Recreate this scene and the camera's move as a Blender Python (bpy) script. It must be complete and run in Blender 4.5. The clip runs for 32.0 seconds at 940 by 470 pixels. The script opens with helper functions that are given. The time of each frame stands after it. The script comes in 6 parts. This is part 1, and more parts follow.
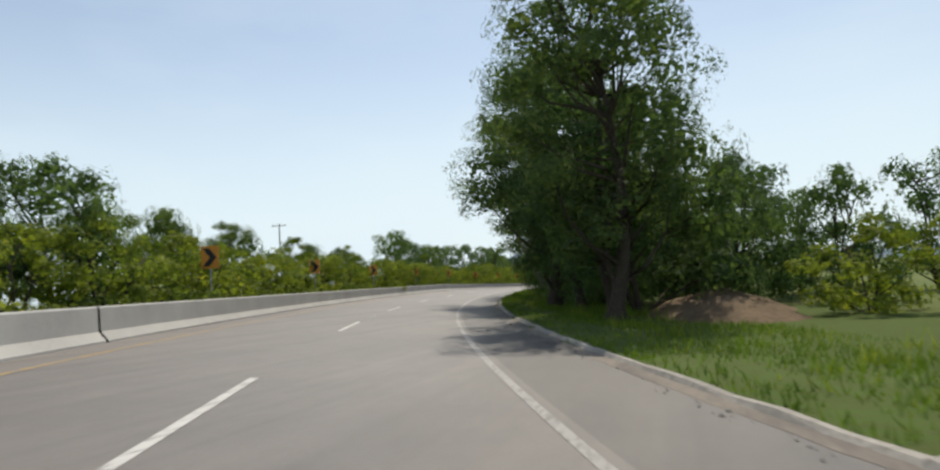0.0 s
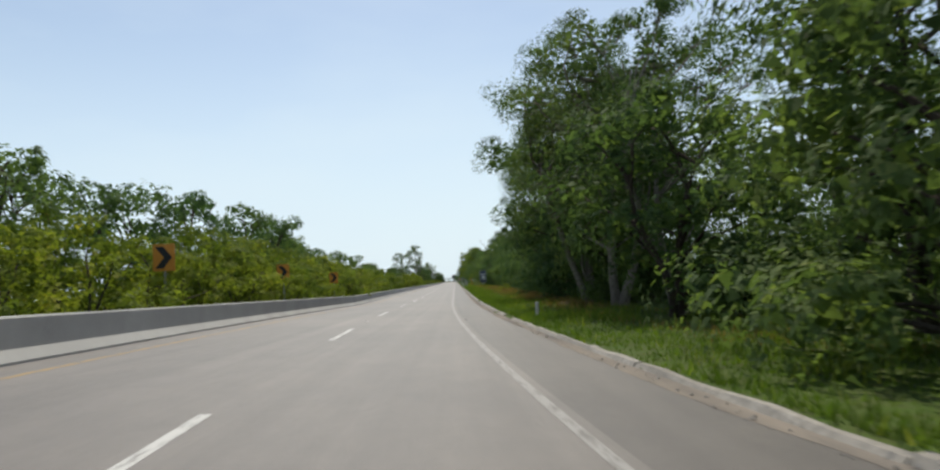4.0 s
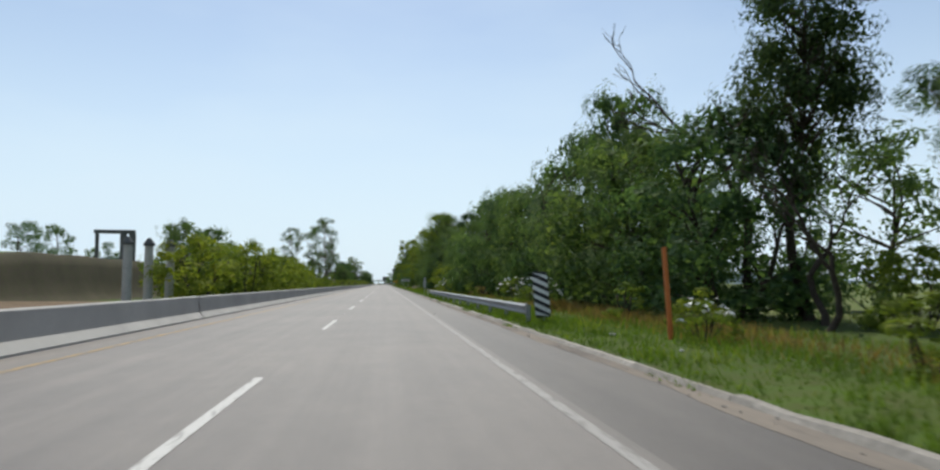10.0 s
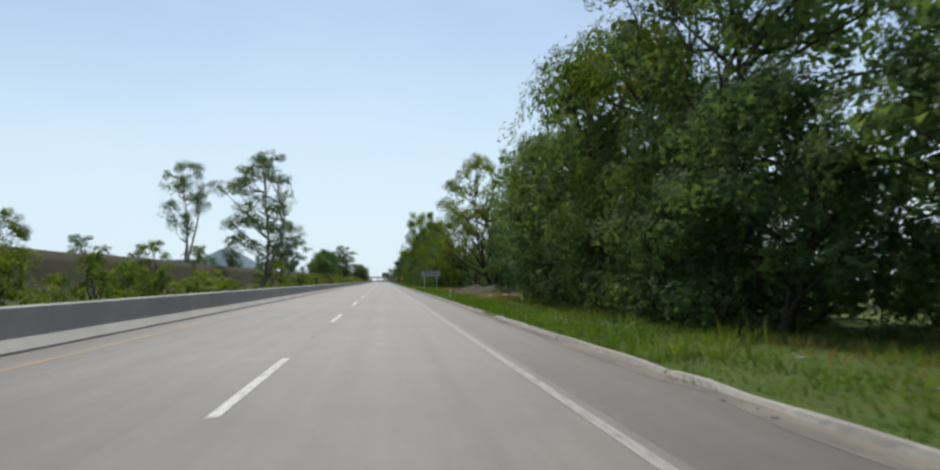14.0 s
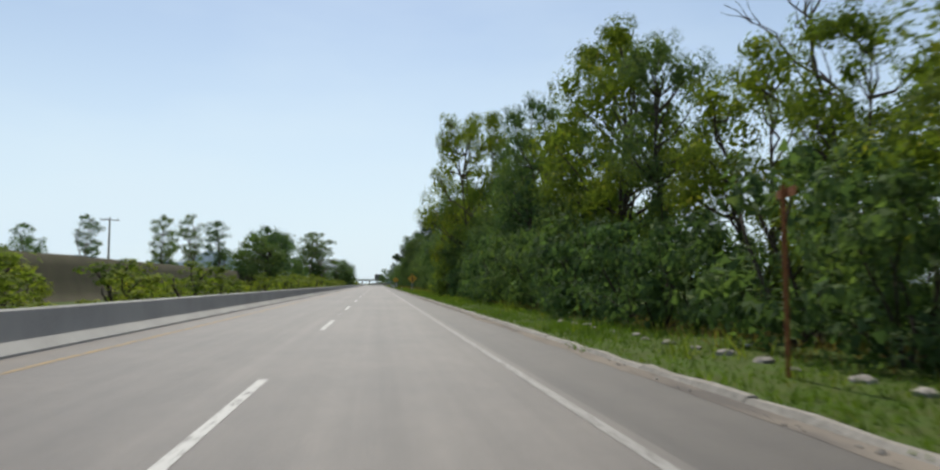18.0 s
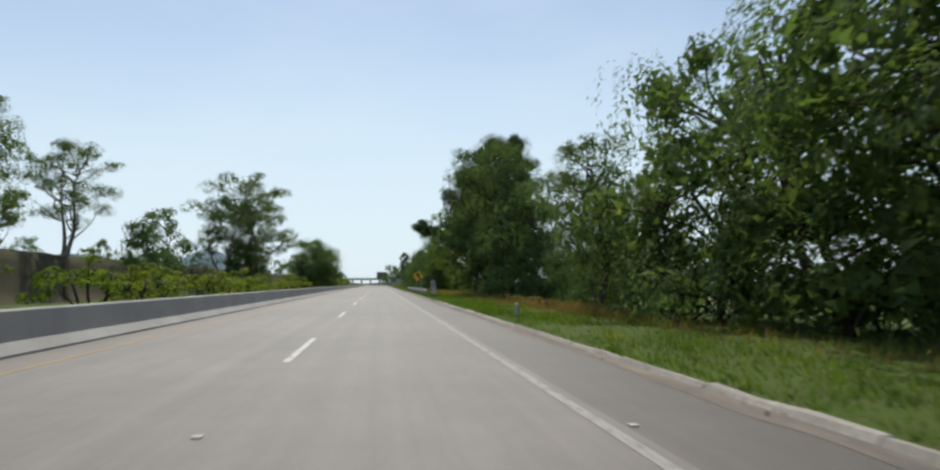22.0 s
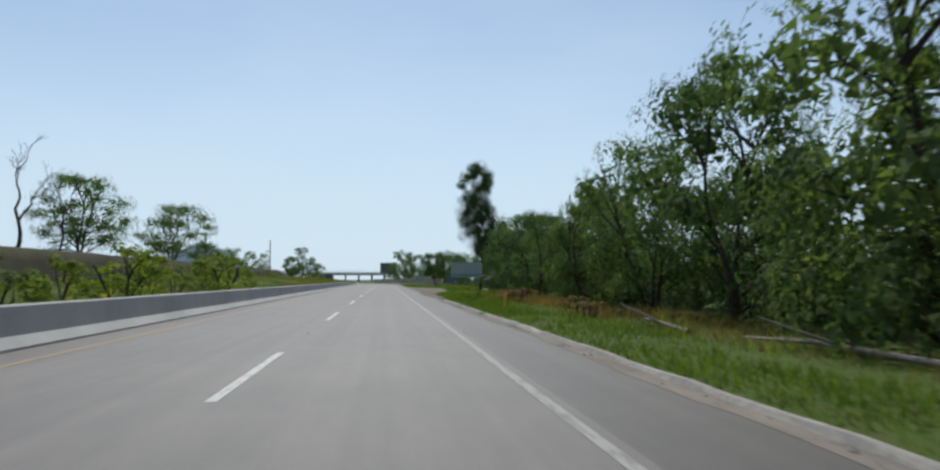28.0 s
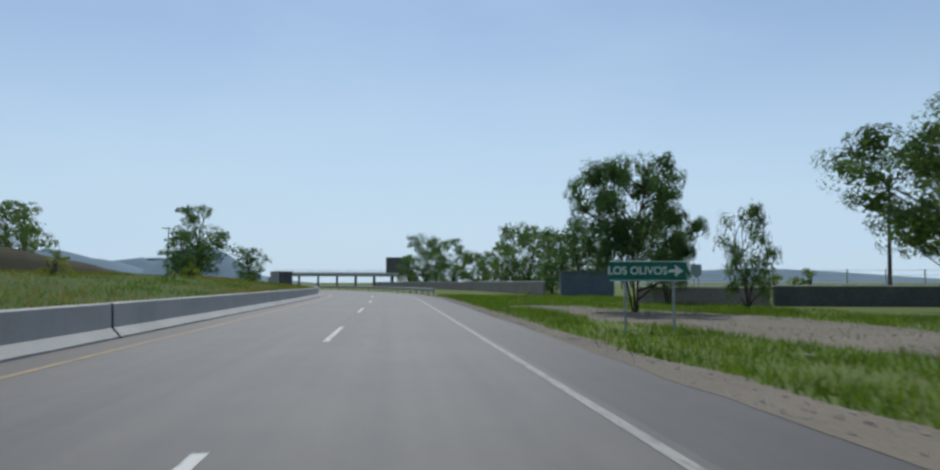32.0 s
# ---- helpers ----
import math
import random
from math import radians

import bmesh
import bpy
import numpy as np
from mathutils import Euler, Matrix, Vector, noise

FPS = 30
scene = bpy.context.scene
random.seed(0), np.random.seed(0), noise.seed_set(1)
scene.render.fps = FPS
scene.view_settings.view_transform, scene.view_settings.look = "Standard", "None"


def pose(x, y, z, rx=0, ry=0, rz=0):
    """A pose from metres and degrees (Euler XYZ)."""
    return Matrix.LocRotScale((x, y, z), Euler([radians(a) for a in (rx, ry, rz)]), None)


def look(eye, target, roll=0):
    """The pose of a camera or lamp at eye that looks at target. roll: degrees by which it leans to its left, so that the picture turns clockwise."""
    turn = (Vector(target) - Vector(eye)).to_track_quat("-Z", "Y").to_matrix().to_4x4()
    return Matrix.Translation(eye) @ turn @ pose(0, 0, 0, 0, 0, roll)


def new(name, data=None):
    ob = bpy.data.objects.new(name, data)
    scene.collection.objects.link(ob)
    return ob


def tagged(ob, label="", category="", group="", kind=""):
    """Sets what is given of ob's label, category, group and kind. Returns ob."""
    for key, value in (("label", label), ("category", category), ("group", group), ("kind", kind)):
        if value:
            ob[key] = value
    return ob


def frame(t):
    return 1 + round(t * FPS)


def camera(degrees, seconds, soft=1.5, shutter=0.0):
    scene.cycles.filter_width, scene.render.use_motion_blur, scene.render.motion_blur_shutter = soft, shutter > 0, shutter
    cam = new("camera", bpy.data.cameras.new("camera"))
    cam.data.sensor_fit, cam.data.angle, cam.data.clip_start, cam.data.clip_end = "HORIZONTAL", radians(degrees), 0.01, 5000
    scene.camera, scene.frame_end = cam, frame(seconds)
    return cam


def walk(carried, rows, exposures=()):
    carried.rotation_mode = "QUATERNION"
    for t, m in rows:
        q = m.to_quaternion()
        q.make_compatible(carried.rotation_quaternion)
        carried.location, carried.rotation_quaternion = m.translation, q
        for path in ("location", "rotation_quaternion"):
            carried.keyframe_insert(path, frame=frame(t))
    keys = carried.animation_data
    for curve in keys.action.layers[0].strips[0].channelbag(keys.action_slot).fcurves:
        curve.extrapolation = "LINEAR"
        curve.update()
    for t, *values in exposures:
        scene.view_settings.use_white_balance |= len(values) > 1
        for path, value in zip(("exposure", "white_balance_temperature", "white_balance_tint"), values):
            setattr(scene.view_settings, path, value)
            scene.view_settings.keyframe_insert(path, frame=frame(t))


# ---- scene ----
EXPOSURE = 0.12
cam = camera(68.0, 32.0, soft=2.4, shutter=0.1)
# seconds, x, y, z, tilt, lean, heading
ROWS = [
    (0, 23.340, 13.423, 1.756, 93.89, 3.50, 15.77),
    (0.5, 19.126, 23.857, 1.759, 93.94, 3.50, 13.39),
    (1, 15.315, 34.553, 1.762, 94.05, 3.50, 11.09),
    (1.5, 11.997, 45.517, 1.761, 94.08, 3.50, 8.71),
    (2, 9.120, 56.707, 1.759, 94.18, 3.50, 6.17),
    (2.5, 6.686, 68.102, 1.758, 94.18, 3.50, 3.87),
    (4.5, 1.271, 115.343, 1.645, 93.56, 2.68, -2.72),
    (5, 0.726, 127.403, 1.557, 93.90, 2.03, -4.15),
    (5.5, 0.305, 139.513, 1.472, 94.08, 1.37, -5.04),
    (6, 0.045, 151.672, 1.384, 94.19, 0.72, -6.24),
    (6.5, -0.069, 163.877, 1.293, 94.06, 0.06, -7.43),
    (7, -0.150, 176.126, 1.285, 93.95, 0.00, -8.25),
    (7.5, -0.133, 188.417, 1.285, 93.91, 0.00, -8.05),
    (8, -0.115, 200.750, 1.285, 93.79, 0.00, -7.38),
    (8.5, -0.098, 213.139, 1.285, 94.06, 0.00, -7.10),
    (9, -0.080, 225.595, 1.285, 94.09, 0.00, -7.05),
    (9.5, -0.075, 238.118, 1.285, 93.99, 0.00, -7.13),
    (10, -0.070, 250.708, 1.285, 93.97, 0.00, -6.98),
    (10.5, -0.065, 263.365, 1.285, 94.02, 0.00, -7.12),
    (11, -0.060, 276.089, 1.285, 94.00, 0.00, -7.20),
    (11.5, -0.070, 288.880, 1.285, 93.80, 0.00, -7.16),
    (12, -0.080, 301.738, 1.285, 93.59, 0.00, -7.35),
    (12.5, -0.090, 314.657, 1.285, 93.77, 0.00, -7.14),
    (13, -0.100, 327.631, 1.285, 93.87, 0.00, -6.95),
    (13.5, -0.132, 340.661, 1.285, 93.68, 0.00, -6.96),
    (15.5, -0.258, 393.331, 1.285, 93.94, 0.00, -7.29),
    (16, -0.290, 406.636, 1.285, 93.90, 0.00, -7.30),
    (16.5, -0.283, 420.027, 1.285, 93.80, 0.00, -7.49),
    (17, -0.275, 433.533, 1.285, 93.94, 0.00, -7.52),
    (17.5, -0.267, 447.155, 1.285, 93.99, 0.00, -7.48),
    (18, -0.260, 460.892, 1.285, 93.97, 0.00, -7.60),
    (18.5, -0.259, 474.745, 1.285, 94.08, 0.00, -7.57),
    (19, -0.259, 488.713, 1.285, 93.95, 0.00, -7.62),
    (19.5, -0.240, 502.797, 1.285, 93.89, 0.00, -7.76),
    (20, -0.220, 516.996, 1.285, 93.92, 0.00, -7.65),
    (20.5, -0.231, 531.243, 1.285, 94.07, 0.00, -7.61),
    (21, -0.240, 545.471, 1.285, 94.05, 0.00, -7.49),
    (21.5, -0.251, 559.679, 1.285, 93.97, 0.00, -7.45),
    (22, -0.260, 573.867, 1.285, 93.95, 0.00, -7.40),
    (22.5, -0.244, 588.036, 1.285, 93.67, 0.00, -7.26),
    (23, -0.228, 602.185, 1.285, 93.99, 0.00, -7.42),
    (23.5, -0.214, 616.315, 1.285, 93.94, 0.00, -7.74),
    (24, -0.200, 630.424, 1.285, 93.96, 0.00, -7.75),
    (24.5, -0.100, 644.515, 1.285, 94.03, 0.00, -7.46),
    (25, 0.000, 658.585, 1.285, 93.81, 0.00, -7.55),
    (25.5, 0.010, 672.636, 1.285, 93.95, 0.00, -7.33),
    (27.5, 0.050, 728.817, 1.285, 93.83, 0.00, -6.95),
    (28, 0.060, 742.904, 1.285, 93.66, 0.00, -6.95),
    (28.5, 0.044, 757.010, 1.285, 93.73, 0.00, -6.84),
    (29, 0.030, 771.135, 1.285, 93.66, 0.00, -6.81),
    (29.5, 0.015, 785.279, 1.285, 93.57, 0.00, -6.71),
    (30, 0.000, 799.442, 1.285, 93.41, 0.00, -6.60),
    (30.5, -0.065, 813.372, 1.285, 93.49, 0.00, -6.75),
    (31, -0.130, 827.322, 1.285, 93.81, 0.00, -6.65),
    (31.5, -0.210, 841.192, 1.285, 93.89, 0.00, -6.49),
    (32, -0.330, 855.079, 1.285, 93.90, 0.00, -6.40),
]
walk(cam, [(t, pose(*place)) for t, *place in ROWS], [(0, EXPOSURE + 0.08, 7000, 9), (6, EXPOSURE, 6600, 8), (12, EXPOSURE, 6500, 8), (18, EXPOSURE, 6650, 8), (24, EXPOSURE, 6700, 8), (27, EXPOSURE - 0.1, 6400, 8), (29, EXPOSURE - 0.24, 6180, 7.5), (30.8, EXPOSURE - 0.27, 6200, 7), (32, EXPOSURE - 0.34, 5950, 7)])

SUN_ELEV, SUN_LEFT, SUN_STRENGTH, SKY_STRENGTH = 54.0, 1.0, 4.0, 0.11
HAZE, HAZE_LOW, HAZE_HIGH = (0.66, 0.79, 0.90), 0.92, 0.20  # pale haze over the sky, thickest at the horizon
END_TURN = 0.36  # degrees a metre in the last bend

# ---------------------------------------------------------------- world, sun, exposure
world = bpy.data.worlds.new("sky_world")
scene.world = world
world.use_nodes = True
wn = world.node_tree.nodes
sky = wn.new("ShaderNodeTexSky")
sky.sky_type = "NISHITA"
sky.sun_disc = False
sky.sun_elevation = radians(SUN_ELEV)
sky.sun_rotation = radians(-SUN_LEFT)
sky.air_density, sky.dust_density, sky.ozone_density = 1.0, 0.6, 1.6
wn["Background"].inputs["Strength"].default_value = SKY_STRENGTH
wl = world.node_tree.links
way_node = wn.new("ShaderNodeTexCoord")
split = wn.new("ShaderNodeSeparateXYZ")
wl.new(way_node.outputs["Generated"], split.inputs[0])
haze_amount = wn.new("ShaderNodeMapRange")
haze_amount.interpolation_type = "SMOOTHSTEP"
for i, value in enumerate((0.0, 0.42, HAZE_LOW, HAZE_HIGH)):
    haze_amount.inputs[1 + i].default_value = value
wl.new(split.outputs["Z"], haze_amount.inputs[0])
cloud = wn.new("ShaderNodeTexNoise")
cloud.inputs["Scale"].default_value, cloud.inputs["Detail"].default_value = 2.2, 5
stretch_node = wn.new("ShaderNodeMapping")
stretch_node.inputs["Scale"].default_value = (1.0, 1.0, 3.0)
wl.new(way_node.outputs["Generated"], stretch_node.inputs[0])
wl.new(stretch_node.outputs[0], cloud.inputs["Vector"])
cloud_amount = wn.new("ShaderNodeMapRange")
for i, value in enumerate((0.45, 0.75, 0.0, 0.24)):
    cloud_amount.inputs[1 + i].default_value = value
wl.new(cloud.outputs["Fac"], cloud_amount.inputs[0])
veil = wn.new("ShaderNodeMath")
veil.operation, veil.use_clamp = "ADD", True
wl.new(haze_amount.outputs[0], veil.inputs[0])
wl.new(cloud_amount.outputs[0], veil.inputs[1])
sky_mix = wn.new("ShaderNodeMix")
sky_mix.data_type = "RGBA"
wl.new(veil.outputs[0], sky_mix.inputs[0])
wl.new(sky.outputs[0], sky_mix.inputs[6])
sky_mix.inputs[7].default_value = (*[c / SKY_STRENGTH for c in HAZE], 1)
wl.new(sky_mix.outputs[2], wn["Background"].inputs["Color"])

sun = new("sun", bpy.data.lights.new("sun", "SUN"))
sun.data.energy, sun.data.angle, sun.data.color = SUN_STRENGTH, radians(0.6), (1.0, 0.95, 0.86)
sun_way = Vector((-math.sin(radians(SUN_LEFT)) * math.cos(radians(SUN_ELEV)),
                  math.cos(radians(SUN_LEFT)) * math.cos(radians(SUN_ELEV)), math.sin(radians(SUN_ELEV))))
sun.matrix_world = look(sun_way * 50, (0, 0, 0))


# ---------------------------------------------------------------- materials
def material(name, rough=0.8, metal=0.0, spec=0.3):
    m = bpy.data.materials.new(name)
    m.use_nodes = True
    b = m.node_tree.nodes["Principled BSDF"]
    b.inputs["Roughness"].default_value = rough
    b.inputs["Metallic"].default_value = metal
    b.inputs["Specular IOR Level"].default_value = spec
    return m, m.node_tree.nodes, m.node_tree.links, b


def ramp(nodes, stops):
    r = nodes.new("ShaderNodeValToRGB")
    while len(r.color_ramp.elements) < len(stops):
        r.color_ramp.elements.new(0.5)
    for e, (p, c) in zip(r.color_ramp.elements, stops):
        e.position, e.color = p, (*c, 1)
    return r


def noise_tex(nodes, links, scale, detail=4, stretch=None, rough=0.6):
    g = nodes.new("ShaderNodeNewGeometry")
    n = nodes.new("ShaderNodeTexNoise")
    n.inputs["Scale"].default_value, n.inputs["Detail"].default_value, n.inputs["Roughness"].default_value = scale, detail, rough
    if stretch:
        mp = nodes.new("ShaderNodeMapping")
        mp.inputs["Scale"].default_value = stretch
        links.new(g.outputs["Position"], mp.inputs["Vector"])
        links.new(mp.outputs["Vector"], n.inputs["Vector"])
    else:
        links.new(g.outputs["Position"], n.inputs["Vector"])
    return n


def mix_colour(nodes, links, fac, a, b, mode="MIX"):
    m = nodes.new("ShaderNodeMix")
    m.data_type, m.blend_type = "RGBA", mode
    for sock, v in ((m.inputs[0], fac), (m.inputs[6], a), (m.inputs[7], b)):
        if isinstance(v, (int, float)):
            sock.default_value = v
        elif isinstance(v, tuple):
            sock.default_value = (*v, 1)
        else:
            links.new(v, sock)
    return m.outputs[2]


def bump(nodes, links, bsdf, height, strength, distance=0.02):
    b = nodes.new("ShaderNodeBump")
    b.inputs["Strength"].default_value, b.inputs["Distance"].default_value = strength, distance
    links.new(height, b.inputs["Height"])
    links.new(b.outputs["Normal"], bsdf.inputs["Normal"])


def two_scale(name, c1, c2, c3, big=0.3, fine=12.0, rough=0.85, spec=0.25, bumps=0.3, stretch=None, vary=0.0, metal=0.0):
    """A surface with large stains and fine grain, and a small change from object to object."""
    m, nodes, links, b = material(name, rough, metal, spec)
    n1 = noise_tex(nodes, links, big, 5, stretch)
    r1 = ramp(nodes, [(0.3, c1), (0.7, c2)])
    links.new(n1.outputs["Fac"], r1.inputs[0])
    n2 = noise_tex(nodes, links, fine, 6)
    r2 = ramp(nodes, [(0.35, (0, 0, 0)), (0.75, (1, 1, 1))])
    links.new(n2.outputs["Fac"], r2.inputs[0])
    out = mix_colour(nodes, links, r2.outputs[0], r1.outputs[0], c3)
    if vary:
        info = nodes.new("ShaderNodeObjectInfo")
        mr = nodes.new("ShaderNodeMapRange")
        mr.inputs[3].default_value, mr.inputs[4].default_value = 1 - vary, 1 + vary
        links.new(info.outputs["Random"], mr.inputs[0])
        cc = nodes.new("ShaderNodeCombineColor")
        for i in range(3):
            links.new(mr.outputs[0], cc.inputs[i])
        out = mix_colour(nodes, links, 1.0, out, cc.outputs[0], "MULTIPLY")
    links.new(out, b.inputs["Base Color"])
    if bumps:
        bump(nodes, links, b, n2.outputs["Fac"], bumps)
    return m


def leaf_material(name, dark, mid, light, translucent=0.35, tree_range=((0.74, 0.82, 0.84), (1.22, 1.12, 0.92))):
    """Leaves: a little difference from leaf to leaf, more from bough to bough and from tree to tree."""
    m, nodes, links, b = material(name, 0.75, 0, 0.08)
    g = nodes.new("ShaderNodeNewGeometry")
    r = ramp(nodes, [(0.0, dark), (0.5, mid), (0.93, mid), (1.0, light)])
    links.new(g.outputs["Random Per Island"], r.inputs[0])
    big = noise_tex(nodes, links, 0.8, 4)
    rb = ramp(nodes, [(0.32, (0.62, 0.66, 0.66)), (0.5, (0.98, 0.98, 0.95)), (0.7, (1.42, 1.3, 1.0))])
    links.new(big.outputs["Fac"], rb.inputs[0])
    out = mix_colour(nodes, links, 1.0, r.outputs[0], rb.outputs[0], "MULTIPLY")
    info = nodes.new("ShaderNodeObjectInfo")
    ro = ramp(nodes, [(0.0, tree_range[0]), (1.0, tree_range[1])])
    links.new(info.outputs["Random"], ro.inputs[0])
    out = mix_colour(nodes, links, 1.0, out, ro.outputs[0], "MULTIPLY")
    links.new(out, b.inputs["Base Color"])
    t = nodes.new("ShaderNodeBsdfTranslucent")
    warm = mix_colour(nodes, links, 1.0, out, (1.22, 1.34, 0.68), "MULTIPLY")
    links.new(warm, t.inputs["Color"])
    mx = nodes.new("ShaderNodeMixShader")
    mx.inputs[0].default_value = translucent
    links.new(b.outputs[0], mx.inputs[1])
    links.new(t.outputs[0], mx.inputs[2])
    links.new(mx.outputs[0], nodes["Material Output"].inputs["Surface"])
    return m


def plain(name, colour, rough=0.5, metal=0.0, spec=0.4, grain=0.12):
    c = tuple(colour)
    lo, hi = tuple(v * (1 - grain) for v in c), tuple(min(1, v * (1 + grain)) for v in c)
    return two_scale(name, lo, hi, tuple(v * (1 - grain / 2) for v in c), big=1.5, fine=30, rough=rough, spec=spec, bumps=0.05, metal=metal)


def newer_surface(nodes, links, colour):
    """The last stretch of the road has younger, darker asphalt."""
    where = nodes.new("ShaderNodeNewGeometry")
    apart = nodes.new("ShaderNodeSeparateXYZ")
    links.new(where.outputs["Position"], apart.inputs[0])
    along = nodes.new("ShaderNodeMapRange")
    for i, value in enumerate((730, 800, 0, 1)):
        along.inputs[1 + i].default_value = value
    links.new(apart.outputs["Y"], along.inputs[0])
    darker = mix_colour(nodes, links, along.outputs[0], (1, 1, 1), (0.63, 0.615, 0.60))
    return mix_colour(nodes, links, 1.0, colour, darker, "MULTIPLY")


def asphalt_material(name="asphalt", tone=1.0):
    """Worn asphalt, with lanes polished along the wheel tracks, long streaks and patches."""
    m, nodes, links, b = material(name, 0.62, 0, 0.45)
    streak = noise_tex(nodes, links, 0.9, 5, (2.2, 0.02, 1))
    mottle = noise_tex(nodes, links, 1.7, 7, (1.0, 0.45, 1), 0.75)
    patch = noise_tex(nodes, links, 0.12, 4)
    fine = noise_tex(nodes, links, 45, 5)
    r1 = ramp(nodes, [(0.3, (0.108, 0.097, 0.089)), (0.7, (0.148, 0.133, 0.121))])
    links.new(streak.outputs["Fac"], r1.inputs[0])
    r2 = ramp(nodes, [(0.3, (0.82, 0.82, 0.84)), (0.7, (1.12, 1.1, 1.08))])
    links.new(patch.outputs["Fac"], r2.inputs[0])
    out = mix_colour(nodes, links, 1.0, r1.outputs[0], r2.outputs[0], "MULTIPLY")
    r4 = ramp(nodes, [(0.3, (0.86 * tone, 0.86 * tone, 0.87 * tone)), (0.7, (1.13 * tone, 1.12 * tone, 1.10 * tone))])
    links.new(mottle.outputs["Fac"], r4.inputs[0])
    out = mix_colour(nodes, links, 1.0, out, r4.outputs[0], "MULTIPLY")
    r3 = ramp(nodes, [(0.3, (0.75, 0.75, 0.75)), (0.7, (1.2, 1.2, 1.2))])
    links.new(fine.outputs["Fac"], r3.inputs[0])
    out = mix_colour(nodes, links, 0.6, out, r3.outputs[0], "MULTIPLY")
    out = newer_surface(nodes, links, out)
    links.new(out, b.inputs["Base Color"])
    bump(nodes, links, b, fine.outputs["Fac"], 0.5, 0.01)
    return m


def paint_material(name, colour, worn=0.45):
    """Road paint through which the asphalt shows where it is worn."""
    m, nodes, links, b = material(name, 0.7, 0, 0.3)
    n = noise_tex(nodes, links, 7, 6, (1.6, 0.3, 1), 0.7)
    r = ramp(nodes, [(worn - 0.08, (0, 0, 0)), (worn + 0.1, (1, 1, 1))])
    links.new(n.outputs["Fac"], r.inputs[0])
    out = mix_colour(nodes, links, r.outputs[0], (0.15, 0.14, 0.13), colour)
    links.new(out, b.inputs["Base Color"])
    return m


M_ASPHALT = asphalt_material()
M_SHOULDER = asphalt_material("shoulder_asphalt", 0.63)
M_WHITE_LINE = paint_material("worn_white_paint", (0.27, 0.26, 0.245), 0.43)
M_DASH = paint_material("white_paint", (0.46, 0.45, 0.43), 0.40)
M_YELLOW_LINE = paint_material("yellow_paint", (0.32, 0.215, 0.085), 0.46)
M_CONCRETE = two_scale("barrier_concrete", (0.30, 0.29, 0.28), (0.43, 0.42, 0.40), (0.37, 0.36, 0.34), 0.5, 14, 0.9, 0.2, 0.35, None, 0.1)
M_KERB = two_scale("kerb_concrete", (0.26, 0.238, 0.210), (0.37, 0.345, 0.31), (0.19, 0.175, 0.155), 0.7, 9, 0.92, 0.2, 0.5, None, 0.14)
M_GROUND = two_scale("grassy_ground", (0.075, 0.112, 0.024), (0.115, 0.148, 0.038), (0.110, 0.112, 0.045), 0.06, 1.5, 0.95, 0.1, 0.3)
M_VERGE = two_scale("verge_soil", (0.044, 0.078, 0.014), (0.068, 0.108, 0.021), (0.066, 0.070, 0.024), 0.22, 3, 0.95, 0.1, 0.6)
M_SOIL = two_scale("bare_soil", (0.13, 0.092, 0.058), (0.20, 0.145, 0.09), (0.095, 0.066, 0.044), 0.5, 5, 0.95, 0.1, 0.6)
M_GRAVEL = two_scale("gravel", (0.150, 0.128, 0.100), (0.225, 0.190, 0.150), (0.110, 0.094, 0.075), 0.25, 22, 0.95, 0.15, 0.7)
M_GRASS = leaf_material("grass_blades", (0.058, 0.104, 0.019), (0.100, 0.162, 0.032), (0.19, 0.22, 0.062), 0.4)
M_DRY = leaf_material("dry_grass_blades", (0.18, 0.112, 0.052), (0.265, 0.175, 0.082), (0.36, 0.258, 0.125), 0.35)
M_BARK = two_scale("bark", (0.055, 0.042, 0.033), (0.11, 0.09, 0.072), (0.035, 0.028, 0.022), 1.2, 14, 0.95, 0.1, 0.8, (1, 1, 0.25))
M_PALE_BARK = two_scale("pale_bark", (0.16, 0.14, 0.12), (0.28, 0.25, 0.21), (0.10, 0.085, 0.07), 1.0, 9, 0.9, 0.1, 0.6, (1, 1, 0.3))
M_LEAF_EUC = leaf_material("tall_tree_leaves", (0.052, 0.084, 0.045), (0.092, 0.136, 0.064), (0.165, 0.20, 0.085), 0.44)
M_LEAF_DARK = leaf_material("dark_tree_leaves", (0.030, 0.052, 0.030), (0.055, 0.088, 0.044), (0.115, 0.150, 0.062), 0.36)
M_LEAF_PEPPER = leaf_material("pepper_tree_leaves", (0.060, 0.100, 0.052), (0.100, 0.154, 0.072), (0.165, 0.215, 0.092), 0.44)
M_LEAF_YOUNG = leaf_material("yellow_green_leaves", (0.072, 0.105, 0.024), (0.13, 0.175, 0.036), (0.26, 0.255, 0.055), 0.44)
M_LEAF_SHRUB = leaf_material("shrub_leaves", (0.10, 0.14, 0.030), (0.175, 0.215, 0.046), (0.32, 0.31, 0.075), 0.44)
M_STEEL = two_scale("galvanised_steel", (0.20, 0.203, 0.21), (0.29, 0.293, 0.30), (0.24, 0.243, 0.25), 0.8, 25, 0.5, 0.4, 0.05, None, 0.0, 0.12)


